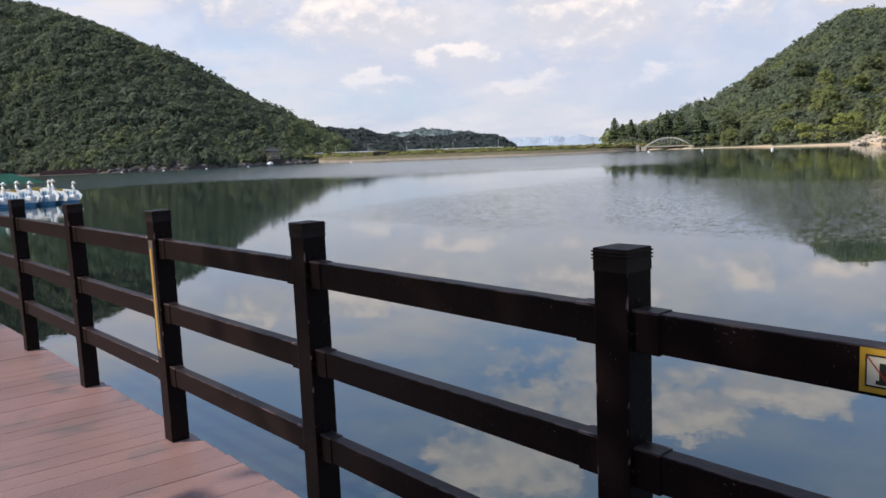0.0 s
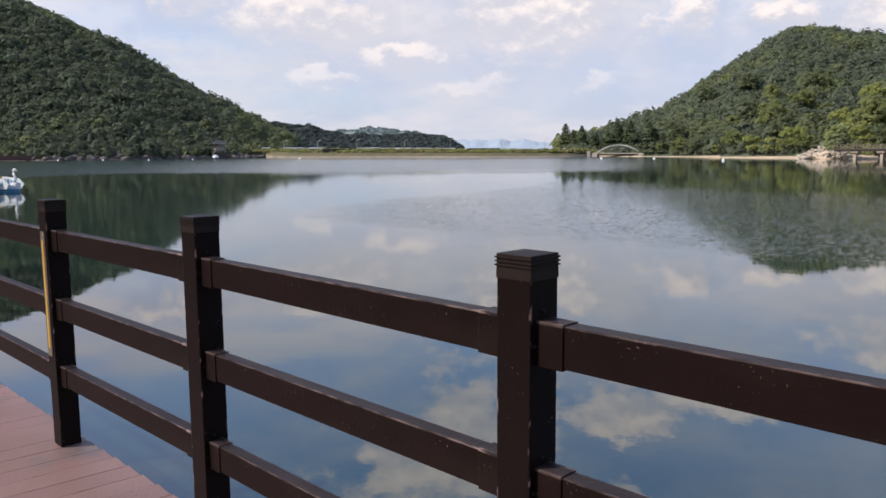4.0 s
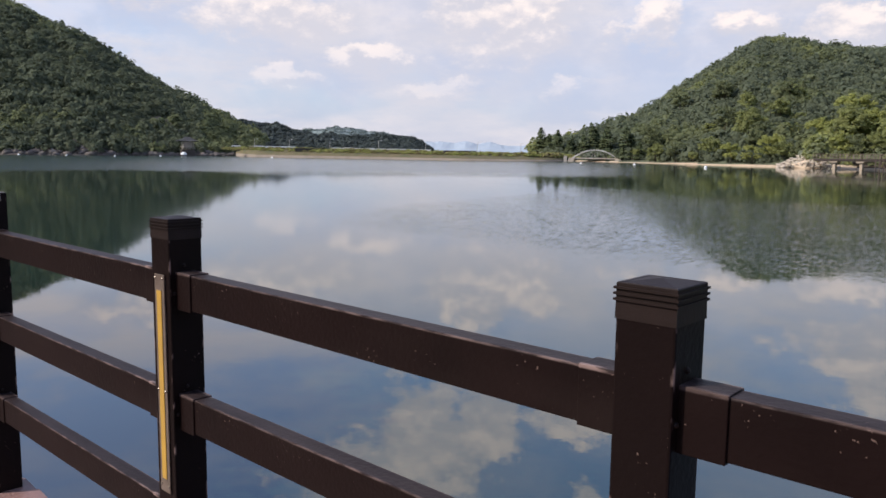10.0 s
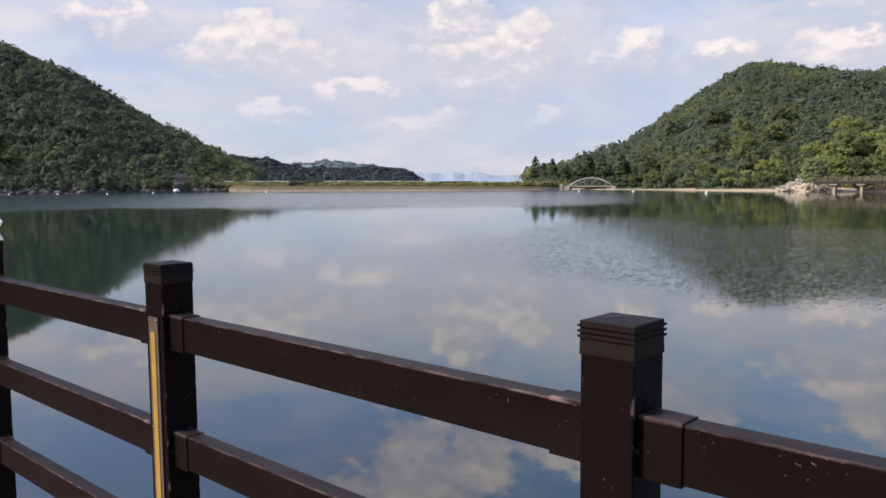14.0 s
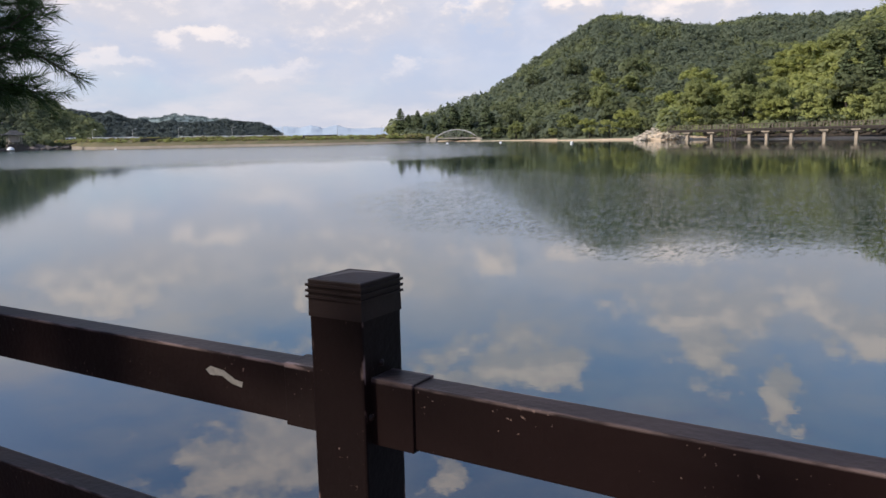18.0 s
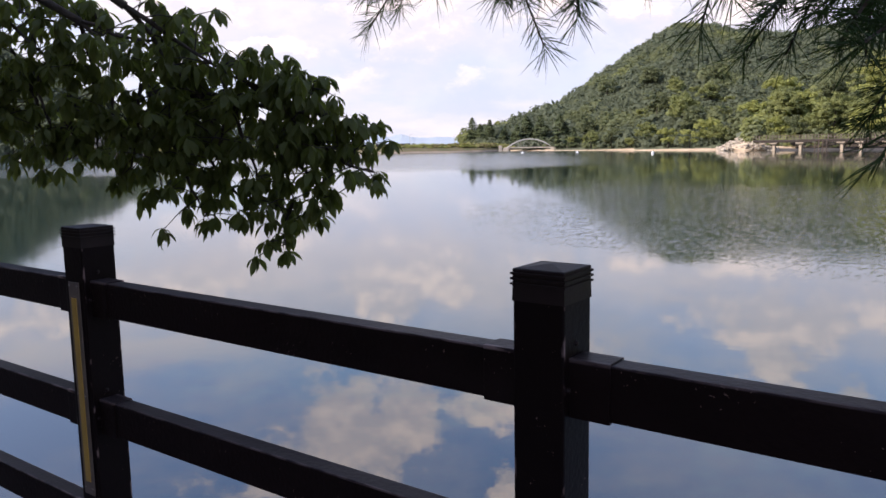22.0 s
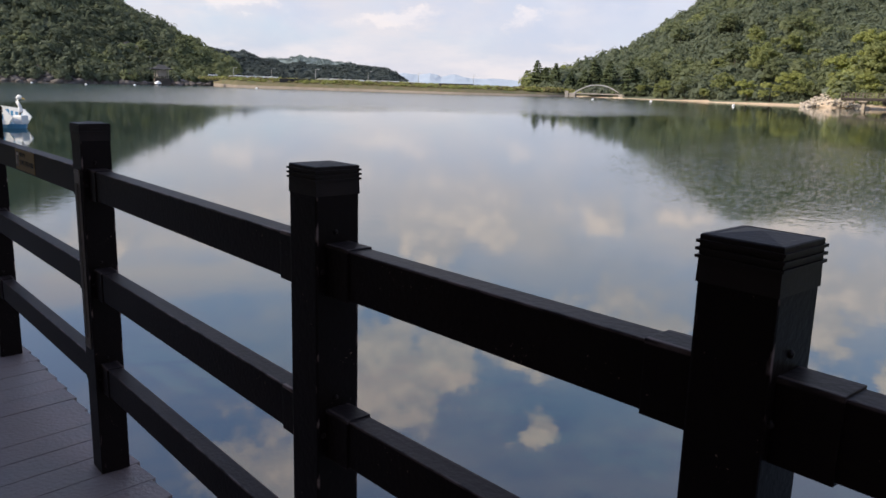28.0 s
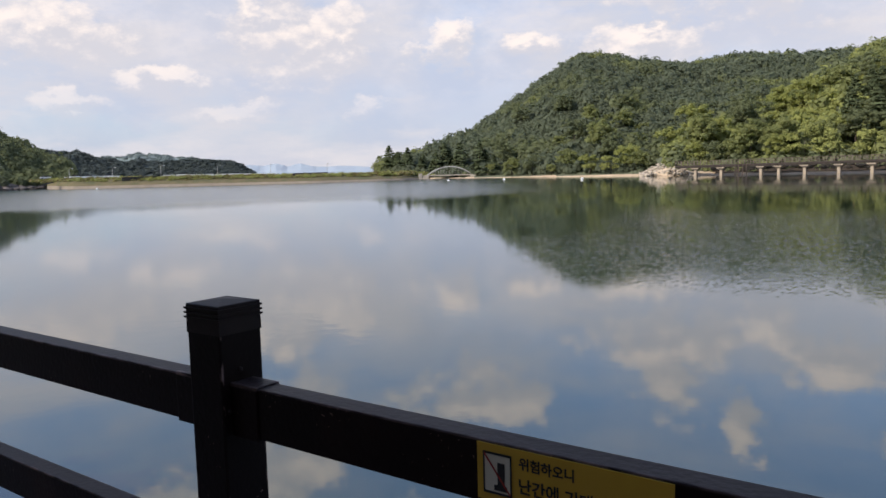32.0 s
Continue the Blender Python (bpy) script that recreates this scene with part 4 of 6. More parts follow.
NEEDLE = leafy("pine_needle", 0.5, (0.040, 0.072, 0.022), (0.028, 0.052, 0.017))
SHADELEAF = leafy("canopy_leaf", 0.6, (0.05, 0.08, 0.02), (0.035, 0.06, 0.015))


def bend(a, b, sag, n=6, wob=0.03, seed=0):
    """Points from a to b with a sag and a slight wander."""
    rng = random.Random(seed)
    a, b = Vector(a), Vector(b)
    return [a.lerp(b, i / n) + Vector((rng.uniform(-wob, wob), rng.uniform(-wob, wob), 4 * sag * (i / n) * (1 - i / n) + rng.uniform(-wob, wob))) * (1 if 0 < i < n else 0) for i in range(n + 1)]


def hanging_oak():
    tree = tagged(empty("oak_tree", pose(-29.6, -4.3, 0)), "evergreen tree with drooping dark glossy leaves hanging over the railing", "tree")
    inv = tree.matrix_basis.inverted()

    def put(name, bm, material, label="", smooth=True):
        bmesh.ops.transform(bm, matrix=inv, verts=bm.verts)
        return part(name, bm, material, tree, label, smooth=smooth)

    put("trunk", tube(bmesh.new(), bend((-29.6, -4.3, -0.3), (-29.2, -3.7, 4.0), 0.0, 6, 0.06, 1), [0.19, 0.17, 0.155, 0.145, 0.135, 0.12, 0.1], 12), BARK)
    limbs = [((-29.2, -3.7, 3.9), (-26.9, 0.25, 2.15), 0.45), ((-29.25, -3.8, 3.6), (-27.8, 0.5, 2.2), 0.4), ((-29.2, -3.7, 3.9), (-28.9, 0.4, 2.5), 0.5), ((-29.2, -3.7, 4.0), (-31.5, -1.0, 4.6), 0.5), ((-29.2, -3.7, 4.0), (-27.5, -6.5, 5.0), 0.4)]
    ends = []
    for k, (a, b, sag) in enumerate(limbs):
        put("limb", tube(bmesh.new(), bend(a, b, sag, 8, 0.05, 20 + k), [0.075, 0.07, 0.062, 0.055, 0.048, 0.04, 0.034, 0.028, 0.022], 8), BARK)
        ends.append(Vector(b))
    # boughs: each from a limb's end, out and down to the sprays at its tip
    A, B, C = limbs[0][1], limbs[1][1], limbs[2][1]
    near = [(A, (-26.97, 1.01, 1.83)), ((-26.97, 1.01, 1.83), (-26.47, 1.15, 1.44)), ((-26.47, 1.15, 1.44), (-26.20, 1.22, 1.32)), ((-26.81, 1.06, 1.56), (-26.71, 1.09, 1.17)), ((-26.71, 1.09, 1.17), (-26.77, 1.07, 0.91)),
            ((-26.71, 1.09, 1.47), (-26.47, 1.15, 1.18)), ((-26.93, 1.03, 1.71), (-26.47, 1.15, 1.62)), ((-26.97, 1.01, 1.83), (-26.56, 1.13, 1.78)), ((-26.90, 1.03, 1.62), (-26.33, 1.19, 1.43)), ((-27.10, 0.98, 1.80), (-26.89, 1.04, 1.13)),
            ((-27.36, 0.91, 1.77), (-26.55, 1.13, 1.77)), ((-27.33, 0.92, 1.85), (-27.18, 0.96, 1.26)), (A, (-27.33, 0.92, 1.85)), ((-26.81, 1.06, 1.56), (-26.62, 0.98, 1.36))]
    away = [(B, (-27.62, 0.84, 1.81)), ((-27.62, 0.84, 1.81), (-26.99, 1.01, 1.10)), ((-27.56, 0.86, 1.62), (-27.32, 0.92, 1.06)), ((-27.67, 0.83, 1.81), (-27.63, 0.84, 1.14)), ((-27.72, 0.81, 1.86), (-27.84, 0.78, 1.28)),
            (B, (-28.09, 0.71, 1.92)), ((-28.09, 0.71, 1.89), (-28.09, 0.71, 1.46)), ((-28.20, 0.68, 1.89), (-28.37, 0.64, 1.40)), (B, (-27.42, 0.90, 2.07)), ((-27.52, 0.87, 2.27), (-27.37, 0.91, 2.08)), ((-27.98, 0.74, 1.91), (-27.95, 0.75, 1.55))]
    far = [(C, (-28.61, 0.57, 1.95)), ((-28.61, 0.57, 1.91), (-28.53, 0.59, 1.54)), ((-29.14, 0.43, 1.84), (-28.71, 0.55, 1.44)), (C, (-29.14, 0.43, 1.86)), ((-29.30, 0.38, 2.02), (-29.69, 0.28, 1.85)), (C, (-29.30, 0.38, 2.02)),
           ((-28.99, 0.47, 1.97), (-28.77, 0.53, 1.72)), (C, (-28.26, 0.67, 1.90)), (C, (-28.00, 0.74, 2.17))]
    inner = [((-27.76, 0.80, 1.79), (-27.84, 0.72, 1.51)), ((-27.50, 0.87, 1.78), (-27.61, 0.80, 1.52)), ((-27.27, 0.94, 1.81), (-27.33, 0.86, 1.47)), ((-27.11, 0.98, 1.77), (-27.12, 0.90, 1.47)), ((-27.42, 0.90, 1.71), (-27.21, 0.86, 1.54)),
             ((-27.62, 0.84, 1.71), (-27.40, 0.84, 1.43)), ((-29.38, 0.36, 2.00), (-28.99, 0.42, 1.86)), ((-28.78, 0.53, 1.95), (-28.87, 0.45, 1.72)), ((-28.58, 0.58, 1.98), (-28.40, 0.60, 1.50)), ((-28.27, 0.66, 1.85), (-28.28, 0.60, 1.50))]
    rng = random.Random(7)
    sprays = []
    for k, (a, b) in enumerate(near + away + far + inner):
        pts = bend(a, b, -0.02, 6, 0.02, 40 + k)
        put("bough", tube(bmesh.new(), pts, [0.014, 0.0125, 0.011, 0.0095, 0.008, 0.0065, 0.005], 6), BARK)
        span = (Vector(b) - Vector(a)).length
        for q in range(int(9 + 15 * min(span, 1.1))):
            u = rng.random() ** 0.7
            i = min(int(u * 6), 5)
            p = pts[i].lerp(pts[i + 1], u * 6 - i) if q > 2 else pts[6]
            reach = 0.13 if u > 0.85 or q < 3 else 0.17
            tip = p + Vector((rng.gauss(0, 0.6), rng.gauss(0, 0.8), rng.gauss(0.1, 0.55))) * reach
            tip.z += 0.03
            sprays.append((p, tip))
    bm = bmesh.new()
    for p, tip in sprays:
        tube(bm, [p, (p + tip) / 2 + Vector((0, 0, 0.015)), tip], [0.004, 0.003, 0.002], 4, False)
    o = put("twig", bm, BARK)
    tagged(o, kind="stuff")
    one = leaf_mesh("leaf", OAKLEAF, 0.100, 0.041)
    lv = np.array([v.co[:] for v in one.vertices])
    lf = [tuple(p.vertices) for p in one.polygons]
    vs, fs, count = [], [], 0
    for p, tip in sprays:
        whorl, start = rng.randint(8, 12), rng.uniform(0, 360)
        for q in range(whorl):                     # a whorl of leaves that hang from the twig's end
            yaw = start + 360 * q / whorl + rng.uniform(-18, 18)
            m = inv @ Matrix.Translation(tip + Vector((rng.uniform(-.012, .012), rng.uniform(-.012, .012), rng.uniform(-.015, .02)))) @ pose(0, 0, 0, rng.uniform(-25, 25), rng.uniform(2, 66), yaw).to_3x3().to_4x4() @ Matrix.Scale(rng.uniform(0.68, 1.12), 4)
            if count < 300 and q % 9 == 0:
                share("leaf", one, tree, m)
                count += 1
            else:
                n0 = len(vs)
                vs += [tuple(m @ Vector(c)) for c in lv]
                fs += [tuple(i + n0 for i in f) for f in lf]
    o = new("foliage", mesh_from("foliage", vs, fs, OAKLEAF, True))
    o.parent = tree
    tagged(o, kind="stuff")


hanging_oak()


def hanging_pine():
    tree = tagged(empty("pine_tree", pose(-25.2, -4.6, 0)), "pine with long dark needles on a bough over the railing", "tree")
    inv = tree.matrix_basis.inverted()
    rng = random.Random(9)

    def put(name, bm, material, kind=""):
        bmesh.ops.transform(bm, matrix=inv, verts=bm.verts)
        return tagged(part(name, bm, material, tree, smooth=True), kind=kind)

    put("trunk", tube(bmesh.new(), bend((-25.2, -4.6, -0.3), (-25.0, -4.4, 6.0), 0, 6, 0.08, 2), [0.2, 0.18, 0.165, 0.15, 0.13, 0.11, 0.08], 12), BARK)
    main = bend((-25.1, -4.4, 3.4), (-23.3, 0.0, 2.15), 0.35, 10, 0.03, 3)
    put("limb", tube(bmesh.new(), main, [0.07, 0.064, 0.058, 0.052, 0.046, 0.04, 0.035, 0.03, 0.025, 0.02, 0.016], 8), BARK)
    shoots = [((-23.3, 0.0, 2.15), (-22.62, 0.88, 1.9), 1.0), ((-23.3, 0.0, 2.15), (-22.75, 0.55, 2.35), 1.0), ((-23.3, 0.0, 2.1), (-22.85, 0.5, 1.8), 1.0), ((-23.35, -0.1, 2.15), (-23.0, 0.35, 1.58), 0.9),
              ((-23.3, 0.0, 2.15), (-23.1, 0.95, 2.0), 1.0), ((-23.4, -0.2, 2.1), (-22.9, -0.1, 1.62), 0.8), ((-23.3, 0, 2.15), (-23.3, 0.75, 1.62), 0.9), ((-23.5, -0.3, 2.2), (-23.3, -0.1, 1.65), 0.45),
              ((-23.5, -0.3, 2.2), (-23.7, 0.3, 1.75), 0.5), ((-23.4, -0.1, 2.15), (-23.95, 0.35, 1.8), 0.5), ((-23.4, -0.1, 2.2), (-23.6, 0.9, 1.9), 0.8), ((-23.3, 0.0, 2.2), (-23.2, 0.6, 2.5), 1.0),
              ((-23.3, 0.0, 2.15), (-22.9, 0.9, 2.2), 1.0), ((-23.5, -0.3, 2.3), (-23.9, 0.1, 2.2), 0.4), ((-23.3, 0, 2.15), (-23.05, 0.2, 1.75), 1.0), ((-23.35, 0.3, 2.0), (-23.5, 1.3, 1.75), 0.7),
              ((-23.3, 0.0, 2.15), (-22.95, 0.75, 1.75), 1.0), ((-23.3, 0.0, 2.1), (-23.03, 0.12, 1.5), 0.9), ((-23.3, 0.0, 2.15), (-22.85, 0.25, 1.95), 1.0), ((-23.35, -0.1, 2.15), (-23.2, 0.45, 1.9), 1.0), ((-23.3, 0.0, 2.15), (-22.7, 0.7, 2.05), 1.0), ((-23.4, -0.2, 2.15), (-23.15, -0.05, 1.56), 0.7)]
    second = bend((-25.1, -4.4, 3.7), (-24.6, -0.1, 2.4), 0.3, 10, 0.03, 4)
    put("limb", tube(bmesh.new(), second, [0.06, 0.055, 0.05, 0.045, 0.04, 0.035, 0.03, 0.026, 0.022, 0.018, 0.014], 8), BARK)
    L2, M1, M2 = (-24.6, -0.1, 2.4), main[7], main[9]
    shoots += [(L2, (-24.6, 0.15, 1.98), 0.5), (L2, (-25.1, 0.2, 2.02), 0.5), (L2, (-24.2, 0.15, 1.9), 0.5), (M1, (-23.8, -0.2, 1.8), 0.4), (L2, (-25.45, 0.15, 2.15), 0.5), (L2, (-24.8, 0.4, 2.15), 0.5), (L2, (-24.3, 0.3, 2.25), 0.7),
               ((-23.3, 0.0, 2.15), (-22.5, 0.7, 2.0), 1.0), ((-23.3, 0.0, 2.15), (-22.6, 0.55, 1.84), 1.0), ((-23.3, 0.0, 2.15), (-22.78, 0.3, 1.68), 1.0), ((-23.4, -0.1, 2.2), (-23.55, 0.2, 1.66), 0.8)]
    shoots += [(M1, (-23.40, -0.25, 1.81), 0.6), ((-23.40, -0.25, 1.81), (-23.31, -0.25, 1.52), 0.5), (M1, (-23.47, -0.45, 1.83), 0.45), ((-23.47, -0.45, 1.83), (-23.43, -0.45, 1.68), 0.4), (M1, (-23.77, -0.45, 1.9), 0.45),
               (M2, (-23.26, 0.0, 1.53), 0.6), (M2, (-23.42, -0.05, 1.56), 0.5), (M2, (-23.1, -0.02, 1.5), 0.7)]
    nv, nf = [], []

    def needles(p, d, count, size):
        side = d.cross(Vector((0, 0, 1))).normalized()
        up = side.cross(d)
        for _ in range(count):
            a = rng.uniform(0, 6.283)
            out = (math.cos(a) * side + math.sin(a) * up)
            w = (d * rng.uniform(0.35, 1.2) + out * rng.uniform(0.5, 0.95) + Vector((0, 0, rng.uniform(-0.15, 0.25)))).normalized()
            o = p + d * rng.uniform(-0.02, 0.02)
            s = w.cross(Vector((rng.uniform(-1, 1), rng.uniform(-1, 1), rng.uniform(-1, 1)))).normalized() * 0.0012
            ln = size * rng.uniform(0.7, 1.15)
            n0 = len(nv)
            nv.extend([inv @ (o - s), inv @ (o + s), inv @ (o + w * ln * 0.6 + s * 0.9), inv @ (o + w * ln + Vector((0, 0, -0.006))), inv @ (o + w * ln * 0.6 - s * 0.9)])
            nf.append((n0, n0 + 1, n0 + 2, n0 + 3, n0 + 4))

    for k, (a, b, dense) in enumerate(shoots):
        pts = bend(a, b, -0.03, 8, 0.015, 60 + k)
        put("shoot", tube(bmesh.new(), pts, [0.011, 0.010, 0.009, 0.008, 0.007, 0.0065, 0.006, 0.005, 0.004], 6), BARK)
        twigs = []
        for q in range(17):
            i = rng.randint(1, 7)
            d = (pts[i + 1] - pts[i]).normalized()
            t = (d * rng.uniform(0.3, 1.0) + Vector((rng.uniform(-1, 1), rng.uniform(-1, 1), rng.uniform(-0.7, 0.6))) * 0.75).normalized()
            e = pts[i] + t * rng.uniform(0.14, 0.3)
            e.z = max(e.z, 1.375 + rng.uniform(0, 0.06))
            twigs.append((pts[i], e))
        twigs.append((pts[5], pts[8]))
        bm = bmesh.new()
        for p, e in twigs:
            tube(bm, [p, e], [0.004, 0.0025], 5, False)
            d = (e - p).normalized()
            n = int((e - p).length / 0.02)
            for u in range(n):
                if u / n > 0.25:
                    needles(p.lerp(e, u / n), d, int(14 * dense), 0.09)
            needles(e, d, int(36 * dense), 0.1)
        put("twig", bm, BARK, "stuff")
    o = new("needles", mesh_from("needles", [v[:] for v in nv], nf, NEEDLE))
    o.parent = tree
    tagged(o, kind="stuff")


hanging_pine()


# ---- shade trees along the bank, behind the walker ----
def shade_tree(seed, height, spread, leaves):
    rng = random.Random(seed)
    t = empty("shade_tree")
    part("trunk", tube(bmesh.new(), bend((0, 0, -0.4), (rng.uniform(-.4, .4), rng.uniform(-.4, .4), height * 0.55), 0, 6, 0.08, seed), [0.2, 0.18, 0.17, 0.15, 0.13, 0.11, 0.08], 10), BARK, t, smooth=True)
    tips = []
    for k in range(7):
        a = k * 0.9 + rng.uniform(-0.3, 0.3)
        e = Vector((spread * 0.75 * math.cos(a), spread * 0.75 * math.sin(a), height * rng.uniform(0.6, 0.95)))
        pts = bend((0, 0, height * rng.uniform(0.35, 0.5)), e, 0.2, 5, 0.1, seed + k)
        part("limb", tube(bmesh.new(), pts, [0.08, 0.07, 0.06, 0.045, 0.03, 0.02], 6), BARK, t, smooth=True)
        tips += pts[2:]
    vs, fs = [], []
    for _ in range(leaves):
        c = rng.choice(tips) + Vector((rng.gauss(0, 0.55), rng.gauss(0, 0.55), rng.gauss(0, 0.4)))
        a = Vector((rng.uniform(-1, 1), rng.uniform(-1, 1), rng.uniform(-0.5, 0.5))).normalized()
        b = a.cross(Vector((rng.uniform(-1, 1), rng.uniform(-1, 1), rng.uniform(-1, 1)))).normalized()
        s = rng.uniform(0.08, 0.17)
        n0 = len(vs)
        vs += [(c + a * s)[:], (c + b * s * 0.6)[:], (c - a * s)[:], (c - b * s * 0.6)[:]]
        fs.append((n0, n0 + 1, n0 + 2, n0 + 3))
    o = new("crown", mesh_from("crown", vs, fs, SHADELEAF))
    o.parent = t
    return tagged(t, "broadleaf tree on the earth bank behind the boardwalk", "tree", "bank trees")


protos = [shade_tree(100 + k, 8.0 + k * 0.6, 3.0, 5000) for k in range(3)]
spots = []
rng = random.Random(21)
bx = -27.5
while bx > -52:
    by = rng.uniform(-8.2, -6.6)
    spots.append((bx, by))
    bx -= rng.uniform(3.2, 4.0) if -40 < bx < -17 else rng.uniform(7.5, 9.0)
spots += [(q - 1.5, rng.uniform(-12.5, -10.5)) for q in range(-50, -26, 4)]
spots += [(-3.5, -7.2), (2.0, -7.0)]
spots += [(q, rng.uniform(-5.6, -5.0)) for q in (-25.4, -27.0, -28.6, -30.4, -32.2, -34.0, -36.0)]
for k, (bx, by) in enumerate(spots):
    low_tree = by > -6 and bx > -28
    m = pose(bx, by, 0.1 if by > -9 else 0.9 + 1.5 * float(np.interp(bx, [-24, -15], [1, 0])), 0, 0, rng.uniform(0, 360))
    if low_tree:
        m = m @ Matrix.Scale(0.74, 4)
    if k < 3:
        protos[k].matrix_basis = m
    else:
        copy_thing(protos[k % 3], m)


# ---- the opposite shore ----
def facing(az, r, z=0.0, turn=0.0):
    """A pose at a bearing, its y axis pointing away from the boardwalk."""
    p = polar(az, r, z)
    return pose(p.x, p.y, p.z, 0, 0, az + turn)


def shore_r(az):
    return float(np.interp(az, FRONT_HILL.az, FRONT_HILL.shore)) - 3.0


def taper(w0, w1, d, z0, z1):
    """A pier's head that widens upwards to a short upright rim."""
    bm = bmesh.new()
    rings = [[bm.verts.new((sx * w, sy * e, z)) for sx, sy in ((-1, -1), (1, -1), (1, 1), (-1, 1))] for w, e, z in ((w0, d * 0.55, z0), (w1, d, z1 - 0.28), (w1, d, z1))]
    for a, b in zip(rings, rings[1:]):
        for k in range(4):
            bm.faces.new((a[k], a[(k + 1) % 4], b[(k + 1) % 4], b[k]))
    bm.faces.new(rings[0][::-1]); bm.faces.new(rings[-1])
    return bm


def walkway_bridge():
    top = tagged(empty("walkway_bridge", pose(*polar(8, shore_r(8), WATER))), "long brown timber walkway on pale concrete piers along the shore", "bridge")
    inv = top.matrix_basis.inverted()
    azs = [17.9, 16.69, 15.1, 13.8, 12.7, 11.65, 10.15, 8.2, 6.35, 3.6, 1.65, -0.3, -2.4, -4.6, -6.8, -9.0, -11.4, -14.0]
    for k, (a, b) in enumerate(zip(azs, azs[1:])):
        deck_z = float(np.interp((a + b) / 2, [6, 17], [0.92, 0.52]))
        p, q = polar(a, shore_r(a), deck_z), polar(b, shore_r(b), deck_z)
        ln, ang = (q - p).length, math.degrees(math.atan2(q.y - p.y, q.x - p.x))
        m = inv @ pose(*((p + q) / 2), 0, 0, ang)
        part("deck", box(bmesh.new(), -ln / 2, ln / 2, -1.1, 1.1, -0.42, 0, 0.02), DARKD, top, m=m)
        # added dark beam that takes in the shadow line below the fascia
        part("edge_beam", box(bmesh.new(), -ln / 2, ln / 2, -0.92, -0.72, -0.78, -0.424, 0.02), DARKD, top, m=m)
        part("handrail", box(bmesh.new(), -ln / 2, ln / 2, -1.1, -1.0, 1.22, 1.34, 0.01), BROWNW, top, m=m)
        part("mid_rail", box(bmesh.new(), -ln / 2, ln / 2, -1.08, -1.02, 0.55, 0.65, 0.01), BROWNW, top, m=m)
        part("handrail", box(bmesh.new(), -ln / 2, ln / 2, 1.0, 1.1, 1.22, 1.34, 0.01), BROWNW, top, m=m)
        n = max(3, round(ln / 0.95))
        for i in range(n):
            share("rail_post", RAILPOST, top, m @ pose(-ln / 2 + ln * i / n, -1.06, 0))
            if i % 2:
                share("rail_post", RAILPOST, top, m @ pose(-ln / 2 + ln * i / n, 1.06, 0))
        if k != 2:
            pm = inv @ pose(q.x, q.y, 0, 0, 0, ang)
            pier = part("pier", box(bmesh.new(), -0.4, 0.4, -0.5, 0.5, WATER - 1.0, deck_z - 1.35, 0.05), PIERC, top, m=pm)
            bm = taper(0.5, 1.15, 1.15, deck_z - 1.5, deck_z - 0.79)
            part("pier_cap", bm, PIERC, pier)
        else:
            for i in range(4):
                part("pile", tube(bmesh.new(), [(i * 1.1 - 1.6, -1.6, WATER - 1), (i * 1.1 - 1.6, -1.6, deck_z - 0.1)], 0.14, 8), BROWNW, top, m=inv @ pose(q.x, q.y, 0, 0, 0, ang))


PIERC = mat("stained_pier_concrete", (0.40, 0.32, 0.235), 0.85, (0.29, 0.23, 0.17), 0.7, bump=0.2, bump_scale=8)
DARKD = mat("dark_deck_timber", (0.05, 0.036, 0.028), 0.8, (0.035, 0.026, 0.02), 1.0)
RAILW = mat("worn_handrail_wood", (0.21, 0.165, 0.13), 0.8, (0.15, 0.12, 0.095), 2.0)
o = obj("tmp_post", box(bmesh.new(), -0.07, 0.07, -0.06, 0.06, 0, 1.24, 0.008), RAILW)
RAILPOST = o.data
bpy.data.objects.remove(o)
walkway_bridge()

# steep earth bank, its colour darkened for the shade of the walkway
EARTH = mat("shade_bank_earth", (0.060, 0.044, 0.032), 0.95, (0.035, 0.027, 0.021), 0.5, bump=0.6, bump_scale=3)
vs, fs = [], []
for i in range(160):
    az = -14 + 29.4 * i / 159
    base = float(np.interp(az, FRONT_HILL.az, FRONT_HILL.shore))
    for j, (off, z) in enumerate(((1.2, WATER + 0.55), (1.7, WATER + 1.2), (2.1, WATER + 2.0), (2.7, -0.05), (6.0, 0.25))):
        w = 0.7 * noise.noise(Vector((az * 0.9, j * 0.8, 3.3)))
        p = polar(az, base + off + w, z + 0.5 * w)
        vs.append(p[:])
for i in range(159):
    for j in range(4):
        k = i * 5 + j
        fs.append((k, k + 1, k + 6, k + 5))
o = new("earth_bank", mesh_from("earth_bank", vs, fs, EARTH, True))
tagged(o, "steep earth bank under the lakeside walkway, shade in its dark brown", "bank", kind="structure")


STEEL = mat("weathered_pale_steel", (0.50, 0.48, 0.45), 0.5, (0.40, 0.385, 0.36), 1.5)


